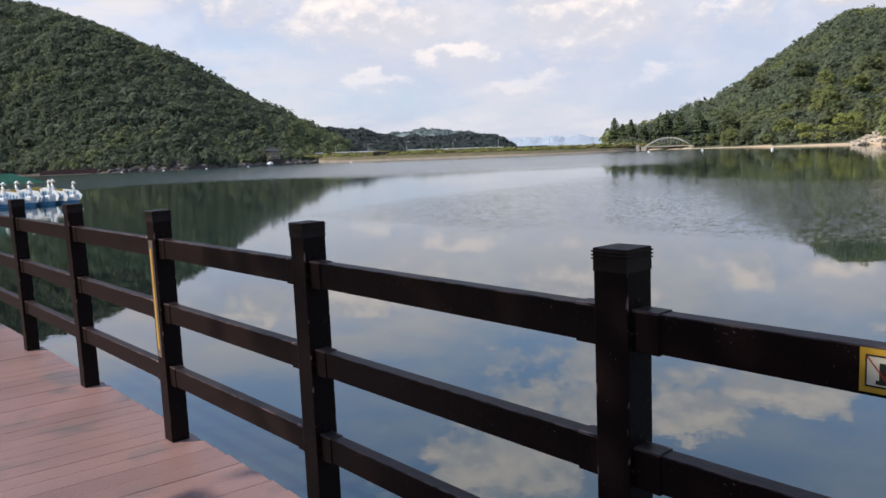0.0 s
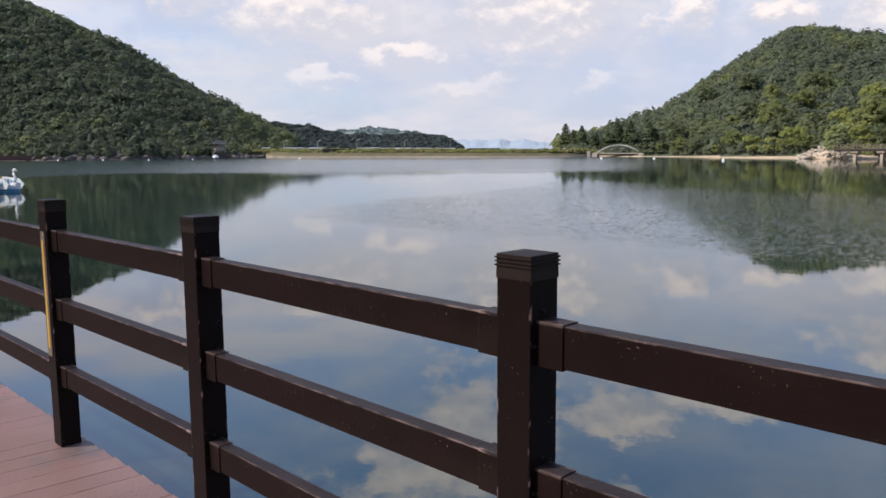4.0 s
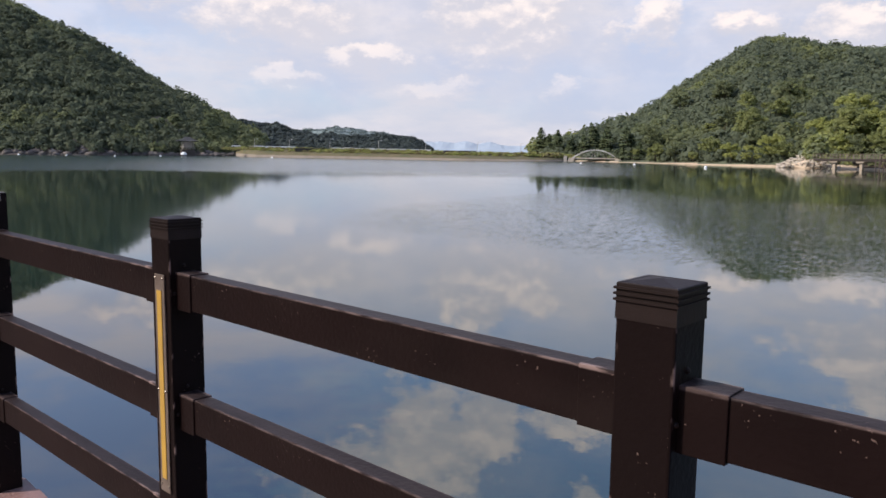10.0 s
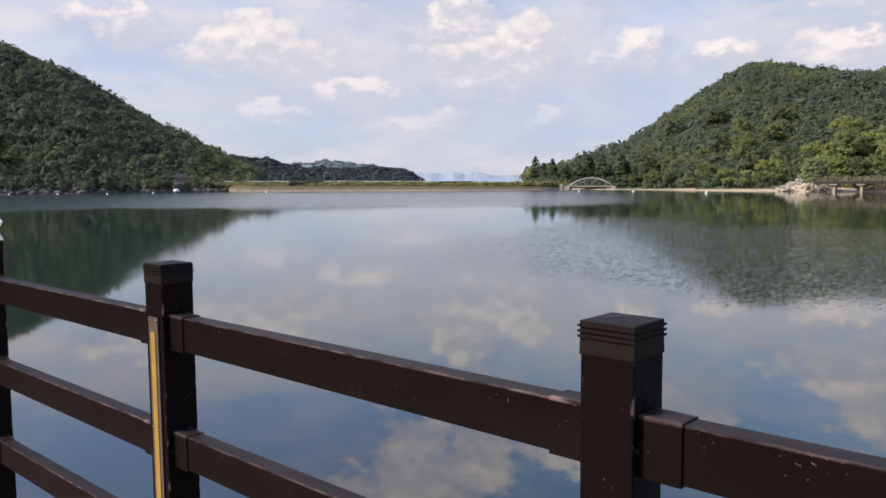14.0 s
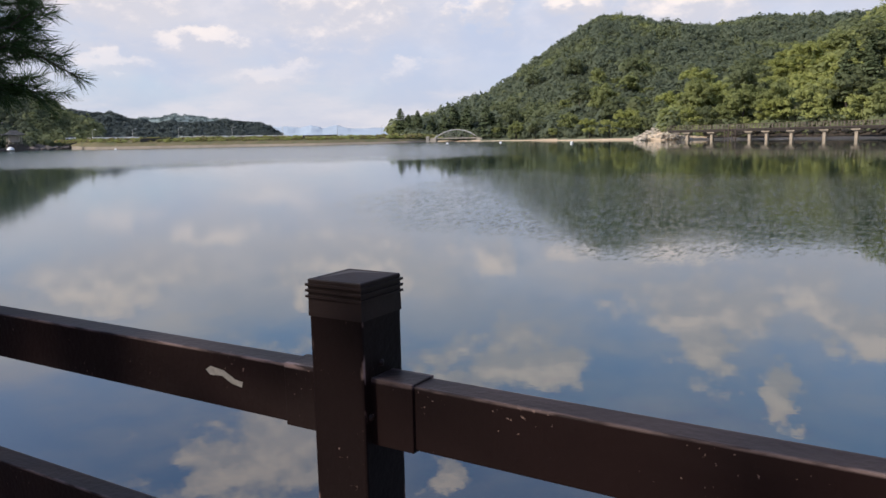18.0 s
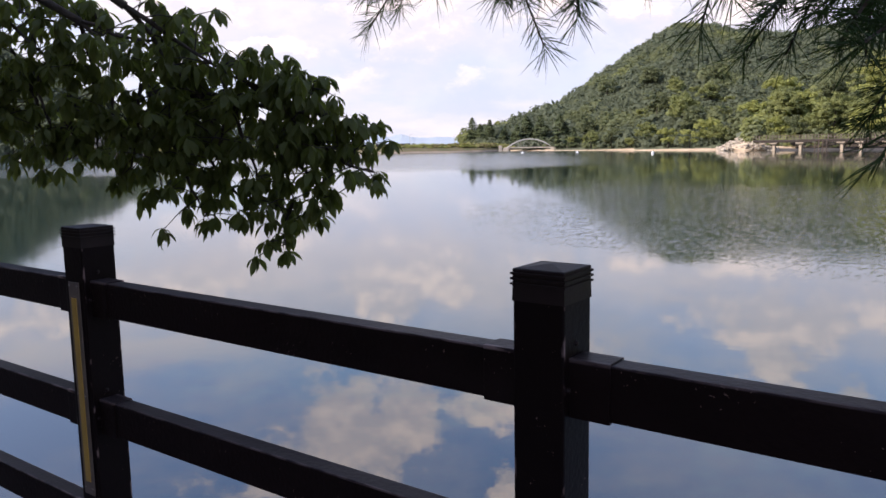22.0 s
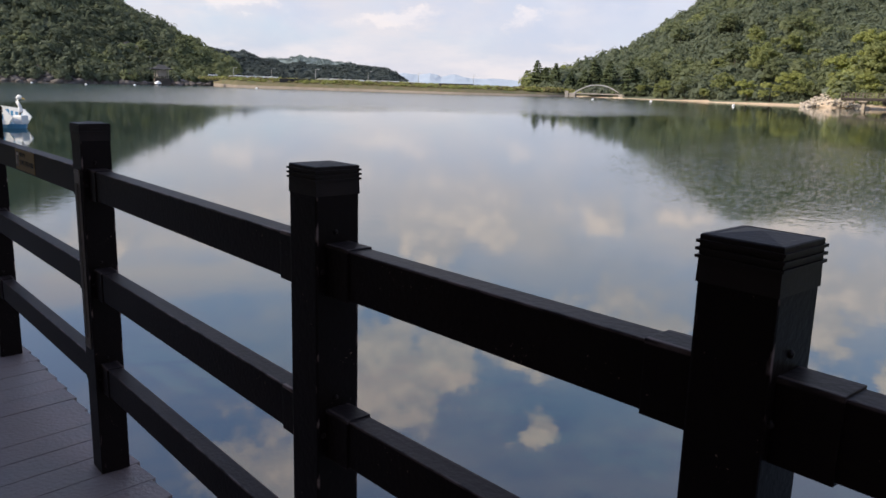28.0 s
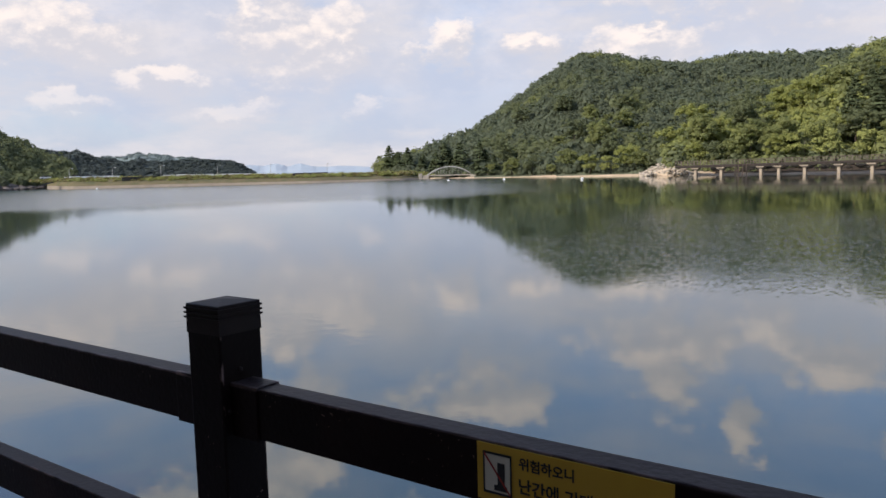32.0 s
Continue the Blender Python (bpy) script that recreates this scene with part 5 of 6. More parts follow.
def arch_bridge():
    p, q = polar(34.3, 338, -1.45), polar(31.0, 335, -1.45)
    ln, ang = (q - p).length, math.degrees(math.atan2(q.y - p.y, q.x - p.x))
    top = tagged(empty("arch_bridge", pose(*((p + q) / 2), 0, 0, ang)), "pale steel arch footbridge over an inlet of the lake", "bridge")
    h = ln / 2
    for sy in (-1.3, 1.3):
        pts = [(-h + ln * k / 16, sy, 0.2 + 3.7 * (1 - (2 * k / 16 - 1) ** 2)) for k in range(17)]
        part("arch_rib", tube(bmesh.new(), pts, 0.17, 8), STEEL, top, smooth=True)
        for k in range(2, 15):
            part("hanger", tube(bmesh.new(), [(pts[k][0], sy, 0.6), (pts[k][0], sy, pts[k][2])], 0.03, 6), STEEL, top)
    part("deck", box(bmesh.new(), -h, h, -1.4, 1.4, 0.15, 0.55, 0.03), CONC, top)
    for sx in (-1, 1):
        part("abutment", box(bmesh.new(), sx * h - 1.2, sx * h + 1.2, -1.8, 1.8, -2.5, 0.5, 0.08), CONC, top)
    for az, w, hh in ((29.95, 0.9, 2.6), (34.75, 0.7, 1.6)):
        t = obj("gate_pillar", box(bmesh.new(), -w, w, -w, w, -1.5, hh, 0.06), CONC, m=facing(az, 334, -1.7))
        tagged(t, "square pale concrete pillar beside the arch footbridge", "pillar", "pillars")


arch_bridge()


def pavilion():
    top = tagged(empty("pavilion", facing(61.85, 386, -1.2, 10)), "small pavilion with a dark hipped roof on the rocky shore", "pavilion")
    part("base", box(bmesh.new(), -3.2, 3.2, -2.6, 2.6, -1.5, 1.6, 0.08), ROCKY, top)
    part("wall", box(bmesh.new(), -2.0, 2.0, -1.6, 1.6, 2.4, 5.2, 0.03), CONC, top)
    for sx in (-1, -0.33, 0.33, 1):
        for sy in (-1, 1):
            part("column", tube(bmesh.new(), [(sx * 2.5, sy * 2.0, 1.6), (sx * 2.5, sy * 2.0, 5.5)], 0.17, 8), CONC, top)
    bm = bmesh.new()
    ring = []
    for h, w, dp, lift in ((5.4, 4.6, 3.9, 0.35), (6.0, 3.1, 2.5, 0.08), (6.9, 1.7, 1.1, 0.0), (7.5, 1.5, 0.15, 0.0)):
        r = []
        for cx, cy in ((-1, -1), (0, -1), (1, -1), (1, 0), (1, 1), (0, 1), (-1, 1), (-1, 0)):
            r.append(bm.verts.new((cx * w, cy * dp, h + (lift if cx and cy else 0))))
        ring.append(r)
    for a, b in zip(ring, ring[1:]):
        for k in range(8):
            bm.faces.new((a[k], a[(k + 1) % 8], b[(k + 1) % 8], b[k]))
    bm.faces.new(ring[0][::-1]); bm.faces.new(ring[-1])
    part("roof", bm, ROOF, top, "dark grey tiled hipped roof")
    part("rail", box(bmesh.new(), -2.6, 2.6, -2.1, -2.0, 2.3, 2.5, 0.01), BROWNW, top)
    tent = obj("tent", bmesh.new(), WHITE, m=facing(62.1, 378, -2.0))
    bm = bmesh.new()
    bmesh.ops.create_uvsphere(bm, u_segments=14, v_segments=8, radius=1.5)
    for v in bm.verts:
        v.co.z = max(0.0, v.co.z * 0.9)
    bm.to_mesh(tent.data); bm.free()
    tagged(tent, "small white domed tent on the rocky shore", "tent")


ROOF = mat("grey_roof_tile", (0.06, 0.058, 0.058), 0.8, (0.04, 0.04, 0.04), 2.0, bump=0.3, bump_scale=6)
pavilion()


def shore_piece(name, az0, az1, r, z0, z1, depth, material, label, category, group=""):
    p, q = polar(az0, r), polar(az1, r)
    ln, ang = (q - p).length, math.degrees(math.atan2(q.y - p.y, q.x - p.x))
    m = (p + q) / 2
    o = obj(name, box(bmesh.new(), -ln / 2, ln / 2, -depth / 2, depth / 2, z0, z1, 0.05), material, m=pose(m.x, m.y, 0, 0, 0, ang))
    return tagged(o, label, category, group)


REDW = mat("red_brown_wall", (0.13, 0.06, 0.045), 0.8, (0.09, 0.05, 0.04), 0.4)
DARKW = mat("dark_wall", (0.025, 0.023, 0.022), 0.8, (0.04, 0.036, 0.034), 0.4)
shore_piece("retaining_wall", 77.5, 71.2, 372, -2.2, -0.2, 1.0, REDW, "low red-brown retaining wall on the far shore", "wall")
shore_piece("culvert", 54.4, 52.2, 352, 0.2, 1.7, 1.2, DARKW, "dark low culvert wall in the grassy causeway", "wall", "culverts")
shore_piece("culvert", 43.6, 41.2, 331, 0.1, 1.5, 1.2, DARKW, "dark low culvert wall in the grassy causeway", "wall", "culverts")
ramp = obj("boat_ramp", box(bmesh.new(), -5.5, 5.5, -1.0, 1.0, -0.2, 0.2, 0.05), DARKW, m=facing(59.1, 372, -0.9) @ pose(0, 0, 0, 0, -14, 0))
tagged(ramp, "dark sloping boat ramp at the end of the causeway", "ramp")
k = 0
for az in np.arange(57.6, 44.6, -0.82):
    if 52.0 < az < 54.6:
        continue
    r = float(np.interp(az, CAUSEWAY.az, CAUSEWAY.ridge)) - 0.5
    z = CAUSEWAY.at(float(az), r)
    b = shore_piece("crash_barrier", az, az - 0.74, r, z - 0.3, z + 0.6, 0.3, WHITE, "pale concrete crash barrier along the causeway road", "barrier", "causeway barriers")


def lamp_post(az, h):
    r = float(np.interp(az, CAUSEWAY.az, CAUSEWAY.ridge)) + 4
    t = tagged(empty("street_lamp", facing(az, r, CAUSEWAY.at(az, r) - 0.2)), "thin grey street lamp on the causeway", "street lamp", "causeway lamps")
    part("pole", tube(bmesh.new(), [(0, 0, 0), (0, 0, h)], [0.11, 0.07], 8), STEEL, t)
    part("arm", tube(bmesh.new(), [(0, 0, h - 0.1), (0.5, 0, h + 0.15), (1.2, 0, h + 0.2)], 0.05, 6), STEEL, t)
    part("lamp_head", box(bmesh.new(), 0.9, 1.7, -0.18, 0.18, h + 0.12, h + 0.3, 0.04), WHITE, t)


for az, h in ((54.84, 4.2), (51.94, 4.6), (48.4, 4.4), (44.96, 4.6), (41.16, 4.6), (38.0, 4.6), (57.3, 4.2)):
    lamp_post(az, h)


def car_far(az, off, material, label):
    r = float(np.interp(az, CAUSEWAY.az, CAUSEWAY.ridge)) + off
    t = tagged(empty("car", facing(az, r, CAUSEWAY.at(az, r))), label, "car", "cars on the causeway")
    bm = box(bmesh.new(), -2.1, 2.1, -0.85, 0.85, 0.3, 0.95, 0.12)
    part("body", bm, material, t)
    part("cabin", box(bmesh.new(), -1.1, 1.2, -0.75, 0.75, 0.95, 1.5, 0.15), GLASSD, t)
    for x in (-1.3, 1.3):
        for y in (-0.8, 0.8):
            part("wheel", tube(bmesh.new(), [(x, y - 0.1, 0.33), (x, y + 0.1, 0.33)], 0.33, 12), RUBBER, t)


GLASSD = mat("dark_car_glass", (0.02, 0.022, 0.025), 0.1, (0.03, 0.03, 0.03), 3.0)
RUBBER = mat("black_rubber", (0.02, 0.02, 0.02), 0.8, (0.03, 0.03, 0.03), 9.0)
SILVER = mat("silver_paint", (0.5, 0.51, 0.53), 0.3, (0.45, 0.46, 0.48), 3.0, metal=0.4)
car_far(58.6, 4, WHITE, "white car parked at the end of the causeway")
for az, m_ in ((57.0, WHITE), (56.2, SILVER), (55.1, WHITE), (50.6, WHITE), (47.2, SILVER), (36.9, WHITE)):
    car_far(az, 5.5, m_, "pale car on the causeway road")

# shrubs and reeds of the causeway, boulders of the shores
rng = random.Random(31)
rows = []
for _ in range(1100):
    az = rng.uniform(32, 59.5)
    s0, d0 = float(np.interp(az, CAUSEWAY.az, CAUSEWAY.shore)), float(np.interp(az, CAUSEWAY.az, CAUSEWAY.ridge))
    r = rng.uniform(s0 + (d0 - s0) * 0.3, d0 - 5)
    p = polar(az, r)
    w = rng.uniform(0.3, 0.8) * (1.6 if az < 38 else 1)
    rows.append((p.x, p.y, CAUSEWAY.at(az, r) + w * 0.3, w * 1.6, w * 0.8, rng.randrange(99), rng.uniform(0, 6)))
woods("causeway_shrubs", rows[:600], CANOPY, LEAF_L, "low green shrubs and reeds on the causeway")
woods("causeway_reeds", rows[600:], CANOPY, mat("dry_reed", (0.24, 0.2, 0.07), 0.9, (0.16, 0.15, 0.05), 0.4, island=0.3), "dry yellow reeds on the causeway slope")


rows = []
for _ in range(420):                               # scrub in the shade under the walkway
    az = rng.uniform(-9, 15.2)
    r = float(np.interp(az, FRONT_HILL.az, FRONT_HILL.shore)) + rng.uniform(2.6, 7.0)
    p = polar(az, r)
    w = rng.uniform(0.6, 1.2)
    rows.append((p.x, p.y, FRONT_HILL.at(az, r) + w * 0.3, w * 1.4, w, rng.randrange(99), rng.uniform(0, 6)))
woods("walkway_scrub", rows, CANOPY, LEAF_D, "dark scrub under the lakeside walkway")


def rock_shape(seed):
    bm = bmesh.new()
    bmesh.ops.create_icosphere(bm, subdivisions=1, radius=1.0)
    for v in bm.verts:
        q = v.co.copy()
        v.co = q * (1 + 0.5 * noise.noise(q * 1.3 + Vector((seed * 2.7, 0, 0))))
        v.co.z *= 0.7
    v = np.array([q.co[:] for q in bm.verts]); t = np.array([[q.index for q in f.verts] for f in bm.faces])
    bm.free()
    return v, t


ROCKS = [rock_shape(k) for k in range(6)]
PALE = mat("pale_rock", (0.52, 0.44, 0.34), 0.9, (0.38, 0.32, 0.25), 0.6, bump=0.4, bump_scale=3, island=0.2)
rows = []
for _ in range(520):
    az = rng.uniform(16.4, 20.2)
    k = max(0.0, 1 - abs(az - 17.9) / (2.4 if az > 17.9 else 1.2))
    r = float(np.interp(az, FRONT_HILL.az, FRONT_HILL.shore)) + rng.uniform(-1.5, 2.0 + 5 * k)
    p = polar(az, r)
    w = rng.uniform(0.18, 0.5)
    rows.append((p.x, p.y, max(WATER, FRONT_HILL.at(az, r)) + rng.uniform(0.3, 2.3) * k, w * 1.3, w, rng.randrange(99), rng.uniform(0, 6)))
bm = bmesh.new()
bmesh.ops.create_icosphere(bm, subdivisions=4, radius=1.0)
for v in bm.verts:
    q = v.co.copy()
    k = 1 + 0.25 * noise.noise(q * 2.3) + 0.1 * noise.noise(q * 7.0)
    v.co = Vector((q.x * 6.5 * k, q.y * 3.2 * k, q.z * 2.1 * k))
p = polar(18.2, float(np.interp(18.2, FRONT_HILL.az, FRONT_HILL.shore)) + 2.5, WATER - 0.05)
o = obj("sand_mound", bm, SAND, m=pose(p.x, p.y, p.z, 0, 0, 18.2), smooth=True)
tagged(o, "pale mound of sand and gravel at the end of the walkway", "mound", kind="structure")
# boulders coloured nearly black in place of the shade under the deck
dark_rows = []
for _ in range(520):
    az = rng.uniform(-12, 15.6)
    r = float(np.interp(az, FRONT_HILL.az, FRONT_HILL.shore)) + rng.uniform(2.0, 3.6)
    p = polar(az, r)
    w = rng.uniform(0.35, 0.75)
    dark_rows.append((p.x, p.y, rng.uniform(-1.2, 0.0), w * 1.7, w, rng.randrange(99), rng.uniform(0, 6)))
woods("walkway_rocks", dark_rows, ROCKS, mat("shade_dark_rock", (0.035, 0.029, 0.022), 0.9, (0.022, 0.019, 0.015), 0.8, bump=0.5, bump_scale=3, island=0.3), "boulders of the bank under the walkway, darkened for its shade")
woods("shore_rocks", rows, ROCKS, PALE, "heap of pale boulders at the end of the walkway")
rows = []
for _ in range(420):
    az = rng.uniform(58.8, 74) if rng.random() < 0.7 else rng.uniform(59, 65)
    s0 = float(np.interp(az, LEFT_HILL.az, LEFT_HILL.shore))
    r = s0 + abs(rng.gauss(0, 10)) + 1
    p = polar(az, r)
    w = rng.uniform(0.6, 2.0)
    rows.append((p.x, p.y, LEFT_HILL.at(az, r), w * 1.3, w, rng.randrange(99), rng.uniform(0, 6)))
for _ in range(90):
    az = rng.uniform(60.3, 64.6)
    r = float(np.interp(az, LEFT_HILL.az, LEFT_HILL.shore)) + rng.uniform(6, 52)
    p = polar(az, r)
    if fbm(p.x / 14, p.y / 14, 4, 2) > 0.05:
        w = rng.uniform(1.4, 3.0)
        rows.append((p.x, p.y, LEFT_HILL.at(az, r), w * 1.3, w, rng.randrange(99), rng.uniform(0, 6)))
woods("cliff_rocks", rows, ROCKS, mat("grey_brown_rock", (0.17, 0.14, 0.12), 0.9, (0.1, 0.085, 0.075), 0.3, bump=0.5, bump_scale=1.5, island=0.25), "grey-brown boulders along the foot of the hill")


# ---- shoreline trees ----
def shore_tree(seed, material, wide=1.0):
    rng = random.Random(seed)
    t = empty("shore_tree")
    h = rng.uniform(6, 8)
    part("trunk", tube(bmesh.new(), bend((0, 0, -0.5), (rng.uniform(-.5, .5), rng.uniform(-.5, .5), h * 0.6), 0, 5, 0.1, seed), [0.22, 0.2, 0.17, 0.14, 0.1, 0.06], 7), BARK, t)
    vs, ts, n = [], [], 0
    boughs = [(rng.uniform(-2.3, 2.3) * wide, rng.uniform(-2.0, 2.0), h * rng.uniform(0.34, 0.92), rng.uniform(0.9, 1.7)) for _ in range(11)]
    for k in range(90):
        v, f = CANOPY[(seed + k) % len(CANOPY)]
        bx, by, bz, br = boughs[k % 11]
        d = Vector((rng.gauss(0, 1), rng.gauss(0, 1), rng.gauss(0.15, 0.75))).normalized() * br * rng.uniform(0.55, 1.1)
        w = rng.uniform(0.38, 0.75)
        vs.append(v * np.array([w, w, w * 0.9]) + np.array((bx + d.x * 1.2, by + d.y * 1.2, bz + d.z * 0.8))); ts.append(f + n); n += len(v)
    me = bpy.data.meshes.new("crown")
    vs, ts = np.concatenate(vs), np.concatenate(ts)
    me.from_pydata(vs.tolist(), [], ts.tolist())
    me.materials.append(material)
    c = new("crown", me)
    c.parent = t
    return t


def cedar(seed):
    """A tall conifer with flat, spreading tiers."""
    rng = random.Random(seed)
    t = empty("cedar_tree")
    h = rng.uniform(9, 12)
    part("trunk", tube(bmesh.new(), [(0, 0, -0.5), (0.1, 0, h * 0.5), (0, 0.1, h)], [0.25, 0.18, 0.05], 7), BARK, t)
    vs, fs = [], []
    for tier in range(13):
        u = tier / 12
        z, r = h * (0.14 + 0.84 * u), 3.4 * (1 - u) ** 0.7 + 0.4
        for k in range(7):
            a = rng.uniform(0, 6.283)
            ln = r * rng.uniform(0.6, 1.1)
            d, w = Vector((math.cos(a), math.sin(a), 0)), Vector((-math.sin(a), math.cos(a), 0))
            for q in range(30):
                c = d * ln * rng.uniform(0.25, 1.0) + w * rng.gauss(0, 0.28) * ln + Vector((0, 0, z - 0.12 * ln + rng.gauss(0, 0.10)))
                e = (d * rng.uniform(0.4, 1) + w * rng.uniform(-1, 1) + Vector((0, 0, rng.uniform(-0.9, -0.1)))).normalized() * rng.uniform(0.35, 0.75)
                g = e.cross(Vector((rng.uniform(-.4, .4), rng.uniform(-.4, .4), 1))).normalized() * rng.uniform(0.2, 0.4)
                n0 = len(vs)
                vs += [(c - e * 0.6)[:], (c + g)[:], (c + e)[:], (c - g)[:]]
                fs.append((n0, n0 + 1, n0 + 2, n0 + 3))
    c = new("crown", mesh_from("crown", vs, fs, LEAF_C))
    c.parent = t
    return t


LEAF_C = mat("cedar_foliage", (0.085, 0.108, 0.054), 0.8, (0.115, 0.135, 0.062), 0.5, island=0.12, spec=0.15)
LEAF_Y = mat("yellow_green_foliage", (0.305, 0.318, 0.098), 0.8, (0.260, 0.275, 0.090), 0.4, island=0.12, spec=0.15, bump=0.35, bump_scale=2.0)
TREES = [(shore_tree(200, LEAF_L, 1.2), "broad light green tree on the lake shore"), (shore_tree(201, LEAF_M), "green broadleaf tree on the lake shore"), (shore_tree(202, LEAF_Y, 1.3), "yellow-green tree behind the lakeside walkway"),
         (shore_tree(203, LEAF_M, 1.3), "spreading green tree on the lake shore"), (shore_tree(204, LEAF_D), "dark green tree on the lake shore"), (shore_tree(205, LEAF_Y, 1.1), "yellowish tree behind the lakeside walkway")]
for t, label in TREES:
    tagged(t, label, "tree", "shore trees")
rng = random.Random(77)
# bearing, distance behind the waterline, size, kind of tree
spots = [(-14.5 + 1.75 * k + rng.uniform(-0.5, 0.5), rng.uniform(6, 10), rng.uniform(1.0, 1.4), (2, 5, 2, 0, 5, 1)[k % 6]) for k in range(16)]
spots += [(-14 + 2.3 * k + rng.uniform(-0.6, 0.6), rng.uniform(13, 22), rng.uniform(1.0, 1.4), rng.choice((0, 1, 3, 4, 1))) for k in range(14)]
spots += [(14.5 + 0.9 * k, rng.uniform(5, 9), rng.uniform(0.75, 1.05), (1, 4, 0, 1)[k % 4]) for k in range(4)]
spots += [(18.9, 6, 0.8, 4), (19.9, 5, 0.85, 1), (21.9, 3.5, 0.75, 2), (20.8, 9, 1.0, 0), (23.3, 4, 0.8, 0), (24.6, 7, 1.0, 1), (25.8, 4, 0.7, 3), (27.0, 5, 0.85, 4), (28.4, 6, 0.8, 1), (29.5, 9, 1.1, 3)]
spots += [(15.9, 62, 1.5, 0), (22.4, 30, 1.5, 1), (19.8, 40, 1.4, 3), (12.8, 40, 1.4, 4), (24.8, 42, 1.3, 3), (17.5, 25, 1.3, 0), (28.9, 22, 1.2, 4), (9.5, 60, 1.3, 0), (5.5, 75, 1.3, 3)]
for k in range(30):
    spots.append((rng.uniform(-1, 16.5), rng.uniform(16, 80), rng.uniform(0.75, 1.15), rng.choice((0, 1, 3, 0, 1, 4, 5))))
for k in range(12):
    spots.append((rng.uniform(17.5, 27.5), rng.uniform(12, 100), rng.uniform(0.8, 1.2), rng.choice((1, 3, 4, 4, 0))))
used = set()
for az, off, size, pick in spots:
    hill = FRONT_HILL if az < 17 else BACK_HILL
    r = float(np.interp(az, hill.az, hill.shore)) + off
    p = polar(az, r)
    m = pose(p.x, p.y, hill.at(az, r), 0, 0, rng.uniform(0, 360)) @ Matrix.Scale(size, 4)
    if pick in used:
        copy_thing(TREES[pick][0], m)
    else:
        TREES[pick][0].matrix_basis = m
        used.add(pick)
cedars = [cedar(300 + k) for k in range(3)]
for k in range(42):
    if k < 24:                                     # on the slope above the walkway
        az, off, size, hill = rng.uniform(-1.5, 7.5), rng.uniform(20, 50), rng.uniform(0.85, 1.2), FRONT_HILL
    else:                                          # beside the arch footbridge
        az, off, size, hill = 29.6 + (k - 24) * 0.42 + rng.uniform(-0.2, 0.2), rng.uniform(7, 20), rng.uniform(0.7, 1.1), BACK_HILL
    r = float(np.interp(az, hill.az, hill.shore)) + off
    p = polar(az, r)
    m = pose(p.x, p.y, hill.at(az, r) - 0.2, 0, 0, rng.uniform(0, 360)) @ Matrix.Scale(size, 4)
    if k < 3:
        cedars[k].matrix_basis = m
        tagged(cedars[k], "dark conifer with flat spreading boughs on the slope", "tree", "conifers")
    else:
        copy_thing(cedars[k % 3], m)

# hut on the hilltop
p = polar(21.9, 604, BACK_HILL.at(21.9, 604) - 0.5)
hut = tagged(empty("hilltop_hut", pose(p.x, p.y, p.z, 0, 0, 21.9)), "small pale hut above the treetops on the hill", "hut")
part("wall", box(bmesh.new(), -2.0, 2.0, -1.6, 1.6, 0, 5.0, 0.05), CONC, hut)
bm = bmesh.new()
v = [bm.verts.new(q) for q in ((-2.6, -2.2, 5.0), (2.6, -2.2, 5.0), (2.6, 2.2, 5.0), (-2.6, 2.2, 5.0), (-1.4, 0, 6.3), (1.4, 0, 6.3))]
for f in ((0, 1, 5, 4), (1, 2, 5), (2, 3, 4, 5), (3, 0, 4), (3, 2, 1, 0)):
    bm.faces.new([v[q] for q in f])
part("roof", bm, WHITE, hut)

# ---- buoys ----
bm = bmesh.new()
bmesh.ops.create_uvsphere(bm, u_segments=12, v_segments=8, radius=0.42)
b0 = obj("buoy", bm, WHITE, smooth=True)
tagged(b0, "small white mooring buoy floating on the lake", "buoy", "buoys")
for k, (az, r) in enumerate(((33.4, 270), (29.6, 262), (24.6, 235), (66.5, 330), (69.5, 350), (72.3, 355), (63.6, 345), (56.0, 330))):
    m = facing(az, r, WATER + 0.15)
    if k == 0:
        b0.matrix_basis = m
    else:
        copy_thing(b0, m)


# ---- swan boats and their jetty ----
BLUE = mat("blue_hull_paint", (0.10, 0.30, 0.48), 0.35, (0.08, 0.25, 0.42), 3.0)
GREENR = mat("green_canvas", (0.03, 0.19, 0.12), 0.7, (0.025, 0.15, 0.10), 1.5)
OCHRE = mat("yellow_beak", (0.6, 0.38, 0.06), 0.5, (0.5, 0.3, 0.05), 6.0)


